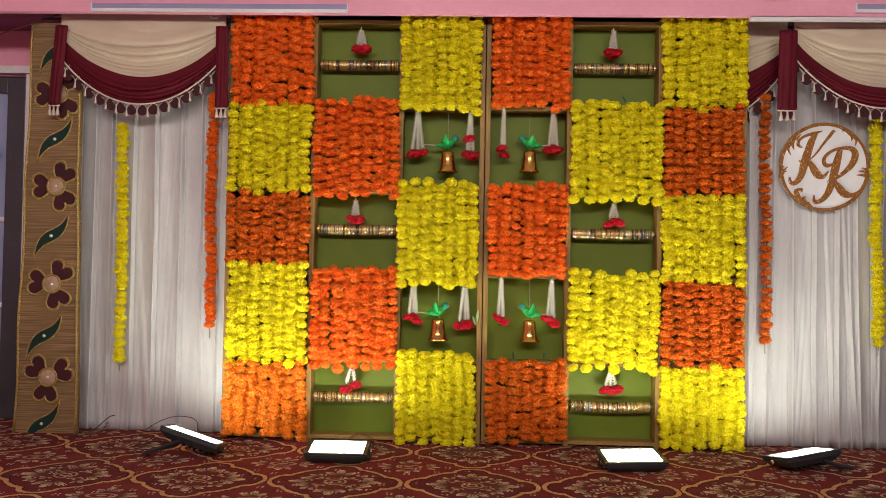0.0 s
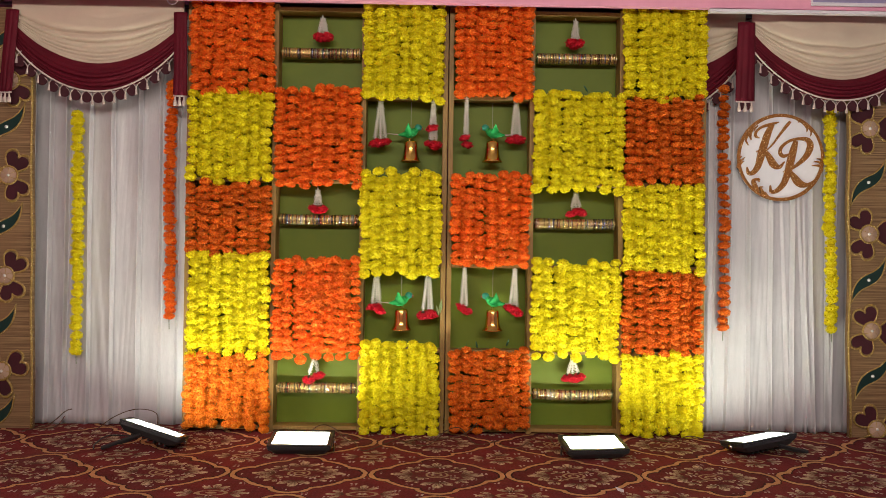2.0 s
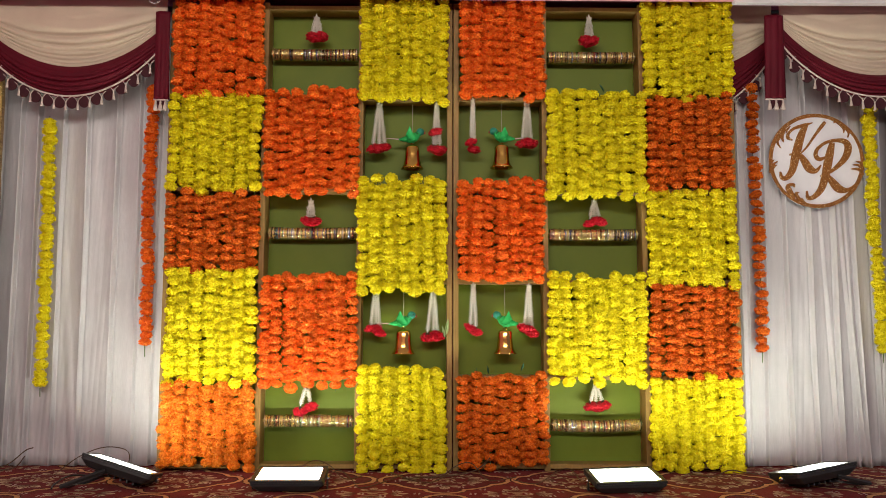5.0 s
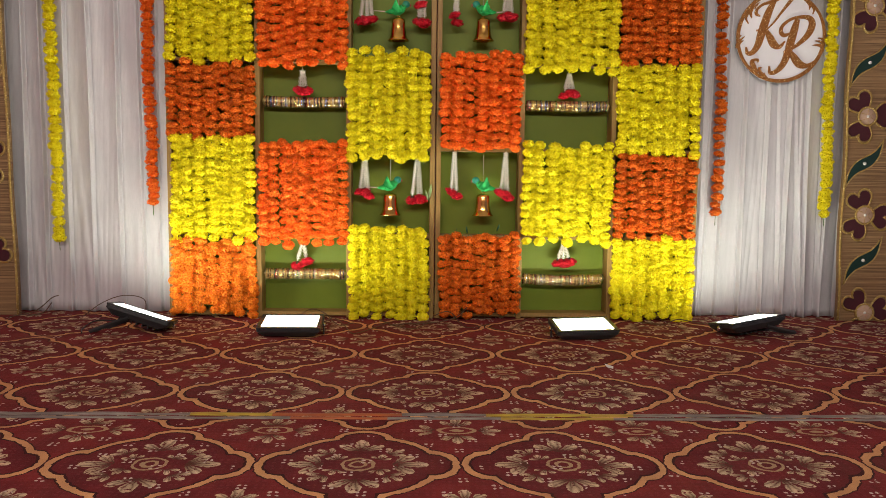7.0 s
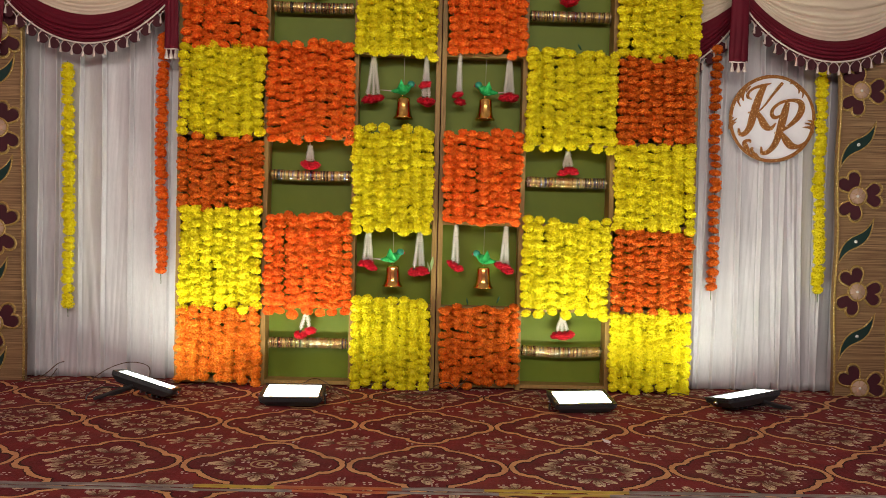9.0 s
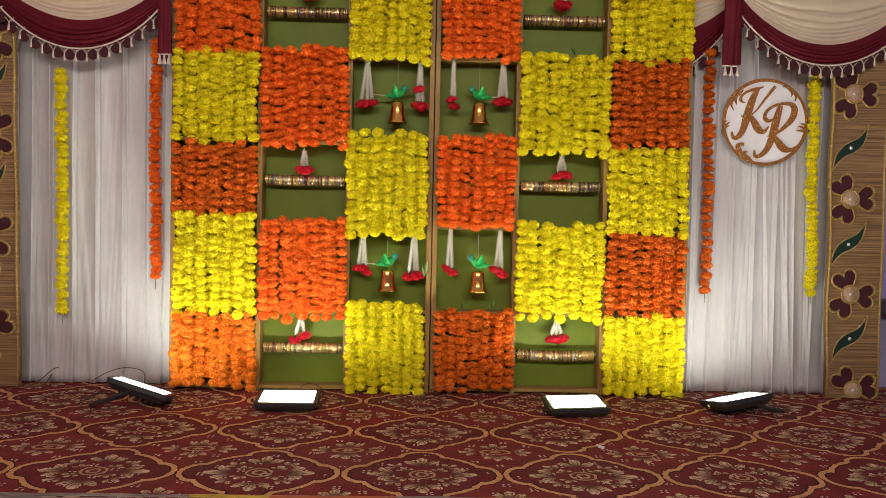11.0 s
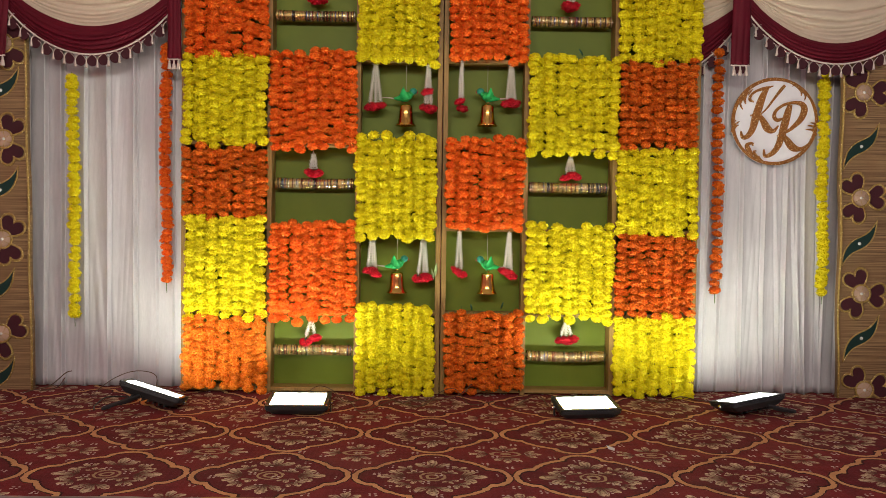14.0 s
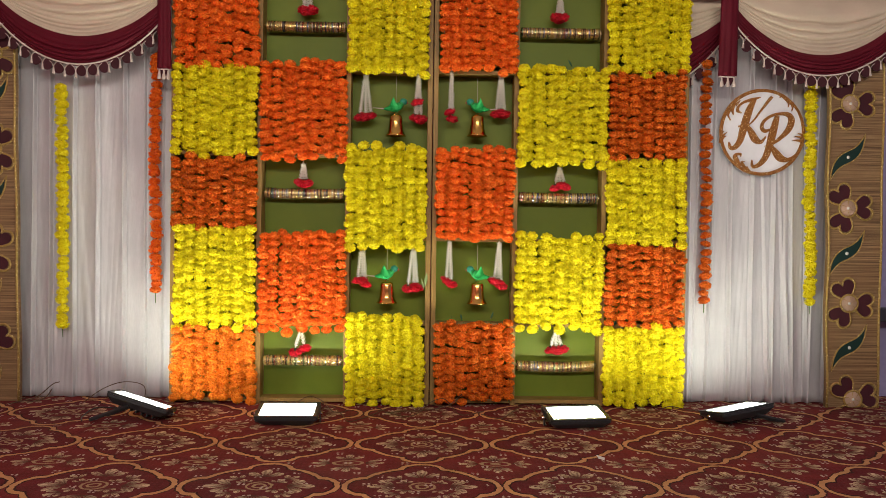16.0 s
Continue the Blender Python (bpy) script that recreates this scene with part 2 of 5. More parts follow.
def carpet_material(name, x0, y0, px, py):
    """Wine-red carpet with tan lobed medallions, lotus sprigs and small four-petal flowers."""
    m, nt, b = base_material(name, 0.95, 0, 0.15)
    geo = nt.nodes.new("ShaderNodeNewGeometry")
    sep = nt.nodes.new("ShaderNodeSeparateXYZ")
    nt.links.new(geo.outputs["Position"], sep.inputs[0])
    wob = Ex(nt, noise_out(nt, 38, 2)) - 0.5
    wob2 = Ex(nt, noise_out(nt, 30, 2)) - 0.5
    X = (Ex(nt, sep.outputs[0]) - x0) / px + wob * 0.030
    Y = (Ex(nt, sep.outputs[1]) - y0) / py + wob2 * 0.030
    u = (X + 0.5).op("FRACT") - 0.5
    v = (Y + 0.5).op("FRACT") - 0.5
    au, av = u.abs(), v.abs()
    # a broad body with a round lobe at each tip
    f = length2(au / 0.408, av / 0.403).low((length2((au - 0.355) / 0.14, av / 0.185) - 1.0) * 0.34 + 1.0).low((length2(au / 0.155, (av - 0.355) / 0.135) - 1.0) * 0.36 + 1.0)
    inside = f.less(1.0)
    band = inside * f.more(0.918)
    rim = f.less(0.918) * f.more(0.885)
    shade_out = f.less(1.02) * f.more(1.0)

    broken = Ex(nt, noise_out(nt, 70, 2)).more(0.40)

    def lotus(ax, ay, size, k, lean=0.0, spread=1.75, slim=0.20):
        """Pointed petals that fan out along +ax from the origin of ax, ay: mask, and how far out."""
        rho = length2(ax, ay)
        phi = ay.turned(ax) - lean
        fan = (phi * k).op("COSINE").abs()
        reach = (phi * 0.55).op("COSINE") * size
        edge = (fan.op("POWER", 0.8) * 0.62 + 0.38) * reach
        petals = rho.less(edge) * fan.more((rho / reach) * slim + slim * 0.5) * phi.abs().less(spread)
        petals = petals * broken
        vein = (phi * (k * 3.0)).op("COSINE").abs() * 0.55 + 0.45
        return petals, (rho / size) * vein

    motif, depth = None, None
    for spec in ((au - 0.170, av, 0.170, 3.4, 0.0, 1.45, 0.30), (av - 0.175, au, 0.165, 3.4, 0.0, 1.45, 0.30), (au - 0.145, av - 0.130, 0.100, 3.6, 0.75, 1.2, 0.42),
                 (av - 0.06, au - 0.10, 0.075, 3.0, 0.3, 1.3, 0.40),
                 (au.neg() + 0.50, av.neg() + 0.425, 0.13, 3.4, 1.57, 1.5, 0.34), (au.neg() + 0.385, av.neg() + 0.5, 0.13, 4.2, 0.0, 1.2, 0.36)):
        bo, de = lotus(*spec)
        depth = bo * de if depth is None else depth.high(bo * de)
        motif = bo if motif is None else motif.high(bo)
    r0 = length2(au, av)
    ring = r0.less(0.085) * r0.more(0.068) + r0.less(0.045) * r0.more(0.026)
    rc = length2((au.neg() + 0.5) / 1.9, av.neg() + 0.5)
    ring = ring.high(rc.less(0.058) * rc.more(0.044)).high(rc.less(0.02))
    # small four-petal flowers on a finer lattice
    su = (X * 13.0).op("FRACT") - 0.5
    sv = (Y * 13.0).op("FRACT") - 0.5
    d4 = ((su.abs() - 0.20) * (su.abs() - 0.20) + (sv.abs() - 0.20) * (sv.abs() - 0.20)).op("SQRT")
    rowpick = (((X * 13.0).op("FLOOR") + (Y * 13.0).op("FLOOR") * 2.0) / 5.0).op("FRACT").less(0.1)
    free = (motif.high(band).high(f.less(1.04) * f.more(0.82))).neg() + 1.0
    dots = d4.less(0.11) * rowpick * free
    faint = d4.less(0.12) * free * 0.22

    grain = noise_out(nt, 420, 2)
    patch = noise_out(nt, 2.2, 4)
    wear = noise_out(nt, 9, 4)
    red = mix(nt, ramp(nt, wear, 0.35, 0.7), (0.205, 0.023, 0.024), (0.130, 0.015, 0.017))
    red_in = mix(nt, ramp(nt, wear, 0.35, 0.7), (0.155, 0.017, 0.021), (0.098, 0.012, 0.015))
    c = mix(nt, inside, red, red_in)
    c = mix(nt, faint, c, (0.28, 0.05, 0.06))
    c = mix(nt, shade_out.high(rim), c, (0.045, 0.010, 0.010))
    tan = mix(nt, ramp(nt, wear, 0.35, 0.75), (0.64, 0.33, 0.15), (0.47, 0.23, 0.105))
    c = mix(nt, band, c, tan)
    petal = mix(nt, ramp(nt, wear, 0.3, 0.7), (0.74, 0.57, 0.38), (0.56, 0.41, 0.26))
    petal = mix(nt, ramp(nt, depth.sock, 0.15, 0.75), (0.090, 0.030, 0.020), petal)
    c = mix(nt, motif, c, petal)
    c = mix(nt, ring, c, (0.40, 0.26, 0.15))
    c = mix(nt, dots, c, (0.58, 0.46, 0.40))
    c = mix(nt, ramp(nt, grain, 0.45, 0.8), c, mix(nt, 0.45, c, (0.03, 0.012, 0.012)))
    c = mix(nt, ramp(nt, patch, 0.5, 0.85), c, mix(nt, 0.28, c, (0.16, 0.08, 0.06)))
    nt.links.new(c, b.inputs["Base Color"])
    bump(nt, b, grain, 0.7, 0.004)
    return m


CARPET_REAR = carpet_material("carpet_rear_pile", 0.065, 2.913, 0.65, 0.66)
CARPET_FRONT = carpet_material("carpet_front_pile", -0.150, 2.142, 0.617, 0.63)


def lens_material(glow):
    m, nt, b = base_material("led_lens", 0.2)
    b.inputs["Base Color"].default_value = (0.9, 0.9, 0.9, 1)
    b.inputs["Emission Color"].default_value = (0.95, 1.0, 0.82, 1)
    b.inputs["Emission Strength"].default_value = glow
    return m


LENS, SIDE_LENS = lens_material(LENS_GLOW), lens_material(SIDE_GLOW)


# ---------- building tools ----------
def mesh_of(name, verts, faces, mats, smooth=False, index=None):
    me = bpy.data.meshes.new(name)
    me.from_pydata([tuple(v) for v in verts], [], faces)
    for mt in (mats if isinstance(mats, (list, tuple)) else [mats]):
        me.materials.append(mt)
    if smooth:
        me.polygons.foreach_set("use_smooth", [True] * len(me.polygons))
    if index is not None:
        me.polygons.foreach_set("material_index", index)
    me.update()
    return me


def thing(name, label, category, group="", kind="", at=None):
    ob = new(name)
    ob.empty_display_size = 0.05
    if at is not None:
        ob.matrix_world = at
    return tagged(ob, label, category, group, kind)


def part(name, bm, material=None, parent=None, label="", smooth=False):
    """Links a bmesh, or a mesh, as one object under parent."""
    if isinstance(bm, bmesh.types.BMesh):
        bmesh.ops.recalc_face_normals(bm, faces=bm.faces)
        me = bpy.data.meshes.new(name)
        bm.to_mesh(me)
        bm.free()
        me.materials.append(material)
        if smooth:
            me.polygons.foreach_set("use_smooth", [True] * len(me.polygons))
    else:
        me = bm
    ob = new(name, me)
    if parent:
        ob.parent = parent
    if label:
        ob["label"] = label
    return ob


def add_box(bm, x0, x1, y0, y1, z0, z1, bevel=0.0, m=None):
    made = bmesh.ops.create_cube(bm, size=1.0)["verts"]
    M = Matrix.Translation(((x0 + x1) / 2, (y0 + y1) / 2, (z0 + z1) / 2)) @ Matrix.Diagonal((x1 - x0, y1 - y0, z1 - z0, 1))
    if m is not None:
        M = m @ M
    bmesh.ops.transform(bm, matrix=M, verts=made)
    if bevel:
        edges = list({e for vt in made for e in vt.link_edges})
        bmesh.ops.bevel(bm, geom=edges, offset=bevel, segments=2, affect="EDGES", profile=0.6)


def box(x0, x1, y0, y1, z0, z1, bevel=0.0):
    bm = bmesh.new()
    add_box(bm, x0, x1, y0, y1, z0, z1, bevel)
    return bm


def lathe(profile, n=20, m=Matrix.Identity(4)):
    """verts, faces of (radius, z) turned about z."""
    vs, fs = [], []
    for r, z in profile:
        for i in range(n):
            a = 2 * math.pi * i / n
            vs.append(m @ Vector((r * math.cos(a), r * math.sin(a), z)))
    for j in range(len(profile) - 1):
        for i in range(n):
            k = (i + 1) % n
            fs.append((j * n + i, j * n + k, (j + 1) * n + k, (j + 1) * n + i))
    return vs, fs


def tube(points, r, n=6):
    """verts, faces of a tube along points; r may be a list."""
    pts = [Vector(p) for p in points]
    vs, fs = [], []
    for i, p in enumerate(pts):
        d = (pts[min(i + 1, len(pts) - 1)] - pts[max(i - 1, 0)]).normalized()
        a = d.orthogonal().normalized() if abs(d.y) > 0.95 else d.cross(Vector((0, 1, 0))).normalized()
        c = d.cross(a)
        rr = r[i] if isinstance(r, (list, tuple)) else r
        for k in range(n):
            t = 2 * math.pi * k / n
            vs.append(p + (a * math.cos(t) + c * math.sin(t)) * rr)
    for i in range(len(pts) - 1):
        for k in range(n):
            q = (k + 1) % n
            fs.append((i * n + k, i * n + q, (i + 1) * n + q, (i + 1) * n + k))
    fs.append(tuple(range(n))[::-1])
    fs.append(tuple(range((len(pts) - 1) * n, len(pts) * n)))
    return vs, fs


def joined(*groups):
    vs, fs = [], []
    for gv, gf in groups:
        o = len(vs)
        vs += list(gv)
        fs += [tuple(i + o for i in q) for q in gf]
    return vs, fs


def spline(points, per=8):
    """Catmull-Rom through tuples of any length."""
    P = [np.array(p, float) for p in points]
    P = [2 * P[0] - P[1]] + P + [2 * P[-1] - P[-2]]
    out = []
    for i in range(1, len(P) - 2):
        a, b, c, d = P[i - 1:i + 3]
        for s in range(per):
            t = s / per
            out.append(0.5 * (2 * b + (c - a) * t + (2 * a - 5 * b + 4 * c - d) * t * t + (3 * b - a - 3 * c + d) * t ** 3))
    out.append(P[-2])
    return out


def plate(outline, y_front, thick):
    """An outline in x, z as a plate that faces -y."""
    n = len(outline)
    vs = [(x, y_front, z) for x, z in outline] + [(x, y_front + thick, z) for x, z in outline]
    fs = [tuple(range(n))] + [(i, (i + 1) % n, n + (i + 1) % n, n + i) for i in range(n)]
    return vs, fs


def ribbon(points, y_front, thick):
    """A flat stroke in x, z with its own width at each point: (x, z, width)."""
    pts = spline(points, 7)
    L, R = [], []
    for i, p in enumerate(pts):
        d = pts[min(i + 1, len(pts) - 1)][:2] - pts[max(i - 1, 0)][:2]
        d = d / (np.hypot(*d) + 1e-9)
        nrm = np.array((-d[1], d[0])) * p[2] / 2
        L.append(p[:2] + nrm), R.append(p[:2] - nrm)
    n = len(pts)
    vs = [(q[0], y_front, q[1]) for q in L] + [(q[0], y_front, q[1]) for q in R]
    vs += [(q[0], y_front + thick, q[1]) for q in L] + [(q[0], y_front + thick, q[1]) for q in R]
    fs = []
    for i in range(n - 1):
        fs += [(i, i + 1, n + i + 1, n + i), (i, 2 * n + i, 2 * n + i + 1, i + 1), (n + i, n + i + 1, 3 * n + i + 1, 3 * n + i)]
    return vs, fs


# ---------- the room ----------
def structure(name, bm, material, label, category="wall"):
    return tagged(part(name, bm, material), label, category, kind="structure")


structure("floor", box(-4.6, 4.6, -4.2, 5.1, -0.12, -0.012), CONCRETE, "grey cement floor below the carpets", "floor")
structure("wall_north", box(-2.84, 4.6, 4.95, 5.1, -0.12, 3.4), PINK, "pink painted wall behind the stage curtains")
structure("wall_north_door_side", box(-4.6, -2.84, 4.95, 5.1, 2.24, 3.4), PINK, "pink painted wall above the grey glass door")
structure("wall_south", box(-4.6, 4.6, -4.35, -4.2, -0.12, 3.4), PINK, "plain pink wall closing the hall")
structure("wall_west", box(-4.75, -4.6, -4.35, 5.1, -0.12, 3.4), PINK, "plain pink side wall of the hall")
structure("wall_east", box(4.6, 4.75, -4.35, 5.1, -0.12, 3.4), LILAC, "plain lilac side wall of the hall")
structure("ceiling", box(-4.75, 4.75, -4.35, 5.1, 3.4, 3.5), CEIL, "off-white painted hall ceiling", "ceiling")
structure("wall_panel_lilac", box(2.86, 4.6, 4.86, 4.945, -0.012, 2.52), LILAC, "dim lilac wall beside the woven panel")
structure("skirting_shelf", box(2.9, 4.6, 4.70, 4.855, 0.50, 0.58, 0.008), DOOR_GREY, "dark grey ledge along the lilac wall", "trim")

structure("beam", box(-4.6, 4.6, 4.34, 4.385, 2.480, 2.606, 0.004), PINK, "pink painted beam above the stage", "beam")
# dark colour here stands in for the shade below the beam
structure("soffit", box(-4.6, 4.6, 4.385, 4.95, 2.540, 2.604), MAGENTA, "underside behind the pink beam, its shade put in as dark magenta", "beam")
structure("fascia", box(-4.6, 4.6, 4.355, 4.95, 2.606, 3.4), MAGENTA, "dark magenta painted fascia above the pink beam", "beam")
structure("cornice", box(1.60, 4.6, 4.335, 4.375, 2.458, 2.476, 0.003), PLASTER, "thin white moulding under the pink beam", "trim")


def cove(x0, x1, z):
    t = thing("cove_light", "unlit white and lilac cove strip set along the pink beam", "ceiling light", "cove lights along the beam", at=pose(x0, 4.335, z))
    L = x1 - x0
    part("lip", box(0, L, -0.016, 0.003, 0.0, 0.018, 0.003), PLASTER, t, "white lip")
    part("trough", box(0.006, L - 0.006, -0.006, 0.003, 0.018, 0.050, 0.002), LILAC, t, "lilac recess")
    part("end_cap", box(L - 0.006, L, -0.013, 0.003, 0.018, 0.052), PLASTER, t)
    part("end_cap", box(0.0, 0.006, -0.013, 0.003, 0.018, 0.052), PLASTER, t)
    return t


cove(-2.19, -0.69, 2.480)
cove(2.18, 3.75, 2.500)


def tape(x, w, h, seed):
    """A crumpled scrap of foil tape."""
    rnd = random.Random(seed)
    n = 5
    vs = [(x + w * (i / n - 0.5) + rnd.uniform(-0.006, 0.006), 4.336 - rnd.uniform(0.0, 0.012), 2.606 + h * (j / n - 0.45) + rnd.uniform(-0.006, 0.006)) for j in range(n + 1) for i in range(n + 1)]
    fs = [(j * (n + 1) + i, j * (n + 1) + i + 1, (j + 1) * (n + 1) + i + 1, (j + 1) * (n + 1) + i) for j in range(n) for i in range(n)]
    ob = part("tape_scrap", mesh_of("tape_scrap", vs, fs, FOIL))
    sol = ob.modifiers.new("thick", "SOLIDIFY")
    sol.thickness = 0.002
    tagged(ob, "crumpled scrap of silver tape stuck over the beam edge", "tape", "tape scraps on the beam")


for i, (tx, tw, th) in enumerate(((-1.46, 0.04, 0.03), (-1.25, 0.05, 0.035), (-0.81, 0.09, 0.05), (-0.07, 0.06, 0.04), (0.43, 0.15, 0.05), (1.20, 0.11, 0.07), (1.74, 0.15, 0.08))):
    tape(tx, tw, th, i)

# hall tube fixtures above the walk
for hx in (-1.9, 0.1, 2.1):
    t = thing("hall_tube_light", "white ceiling fixture lighting the stage", "ceiling light", "hall ceiling lights", at=pose(hx, -2.35, 3.34))
    part("housing", box(-1.2, 1.2, -0.06, 0.06, 0.0, 0.06, 0.01), PLASTER, t)


def glass_door():
    d = thing("door_1", "dark grey framed glass door, closed, with bluish panes", "door", kind="structure", at=pose(-3.79, 4.93, 0))
    W, Hh = 0.90, 2.22
    part("frame", box(0.0, 0.10, -0.02, 0.05, 0, Hh, 0.004), DOOR_GREY, d)
    part("frame", box(W - 0.12, W, -0.02, 0.05, 0, Hh, 0.004), DOOR_GREY, d)
    part("frame", box(0.10, W - 0.12, -0.02, 0.05, Hh - 0.10, Hh, 0.004), DOOR_GREY, d)
    part("frame", box(0.10, W - 0.12, -0.02, 0.05, 0.0, 0.12, 0.004), DOOR_GREY, d)
    pane_mat, nt, b = base_material("bluish_pane", 0.25, 0.0, 0.6)
    c = mix(nt, ramp(nt, noise_out(nt, 2.0, 2), 0.35, 0.65), (0.20, 0.25, 0.42), (0.30, 0.36, 0.55))
    nt.links.new(c, b.inputs["Base Color"])
    for z0, z1 in ((0.12, 0.72), (0.75, 1.28), (1.31, 2.12)):
        part("pane", box(0.10, W - 0.12, 0.008, 0.016, z0, z1), pane_mat, d)
    for z in (0.72, 1.28):
        part("glazing_bar", box(0.10, W - 0.12, 0.0, 0.02, z, z + 0.03, 0.003), PLASTER, d)
    part("knob", mesh_of("knob", *lathe([(0.001, -0.03), (0.022, -0.026), (0.030, -0.01), (0.022, 0.0), (0.010, 0.01), (0.010, 0.03)], 14, pose(W - 0.19, -0.03, 1.72, 90)), DOOR_GREY, True), None, d)
    tagged(part("trim", box(-2.885, -2.84, 4.90, 4.95, -0.012, 2.245, 0.004), PLASTER), "white painted trim beside the grey door", "trim", kind="structure")
    tagged(part("trim", box(-3.9, -2.84, 4.90, 4.95, 2.25, 2.30, 0.004), PLASTER), "white painted ledge above the grey door", "trim", kind="structure")


glass_door()
structure("wall_door_reveal", box(-4.6, -3.80, 4.95, 5.1, -0.12, 2.24), PINK, "pink painted wall past the grey door")
structure("wall_door_back", box(-3.80, -2.84, 5.02, 5.1, -0.12, 2.24), LILAC, "dim lilac surface behind the grey door")


# ---------- carpets ----------
def carpet(name, y0, y1, material, label, seed):
    """One carpet slab with slightly wavy cut ends."""
    rnd = random.Random(seed)
    nx = 120
    vs, fs = [], []
    for i in range(nx + 1):
        x = -4.3 + 8.6 * i / nx
        wy = 0.004 * noise.noise((x * 2.3, seed, 0)) + 0.0015 * rnd.uniform(-1, 1)
        wz = 0.002 * noise.noise((x * 3.1, seed + 5, 0))
        for y, z in ((y0 + wy, -0.010), (y0 + wy, -0.003 + wz), (y0 + wy + 0.006, wz), (y1 + wy - 0.006, wz), (y1 + wy, -0.003 + wz), (y1 + wy, -0.010)):
            vs.append((x, y, z))
    for i in range(nx):
        for k in range(5):
            a = i * 6 + k
            fs.append((a, a + 1, a + 7, a + 6))
    ob = part(name, mesh_of(name, vs, fs, material))
    return tagged(ob, label, "carpet", kind="structure")


rear = carpet("carpet_rear", 2.606, 4.94, CARPET_REAR, "wine-red patterned carpet with tan medallions under the stage", 3)
front = carpet("carpet_front", -4.15, 2.590, CARPET_FRONT, "wine-red patterned carpet butted against the stage carpet", 9)
RIB_Y = simple("yellow_tape", (0.56, 0.41, 0.04), (0.24, 0.14, 0.03), 0.6, fine=40, stretch=(0.3, 6, 1))
RIB_O = simple("orange_tape", (0.50, 0.13, 0.03), (0.22, 0.06, 0.03), 0.6, fine=40, stretch=(0.3, 6, 1))
RIB_G = simple("worn_grey_tape", (0.34, 0.29, 0.25), (0.10, 0.07, 0.065), 0.7, fine=40, stretch=(0.3, 6, 1))


def edge_strip(x0, x1, y, w, material, label, seed):
    """A frayed strip of binding that lies along the carpet joint."""
    n = max(6, int((x1 - x0) / 0.03))
    vs, fs = [], []
    for i in range(n + 1):
        x = x0 + (x1 - x0) * i / n
        c = y + 0.004 * noise.noise((x * 4.0, seed, 2))
        h = w * (0.5 + 0.34 * noise.noise((x * 17.0, seed, 7)))
        lift = 0.006 + 0.004 * noise.noise((x * 5.0, seed, 4))
        for dy, dz in ((-h, 0.0012), (-h * 0.4, lift), (h * 0.4, lift + 0.001), (h, 0.0015)):
            vs.append((x, c + dy, dz))
    for i in range(n):
        for k in range(3):
            a = i * 4 + k
            fs.append((a, a + 1, a + 5, a + 4))
    ob = part("binding_strip", mesh_of("binding_strip", vs, fs, material, True))
    tagged(ob, label, "carpet edging", "binding strips along the carpet joint", "structure")


for x0, x1, mt, word in ((-4.2, -0.78, RIB_G, "worn grey"), (-0.78, -0.49, RIB_Y, "yellow"), (-0.49, -0.03, RIB_O, "orange"), (-0.03, 0.27, RIB_G, "worn grey"), (0.27, 0.80, RIB_Y, "yellow"), (0.80, 4.2, RIB_G, "worn grey")):
    edge_strip(x0, x1, 2.622, 0.026, mt, word + " frayed binding on the rear carpet's edge", 1)
for x0, x1, mt, word in ((-4.2, -0.42, RIB_G, "worn grey"), (-0.42, -0.08, RIB_O, "orange"), (-0.08, 0.32, RIB_G, "worn grey"), (0.32, 0.72, RIB_Y, "yellow"), (0.72, 4.2, RIB_G, "worn grey")):
    edge_strip(x0, x1, 2.579, 0.016, mt, word + " frayed binding on the front carpet's edge", 2)


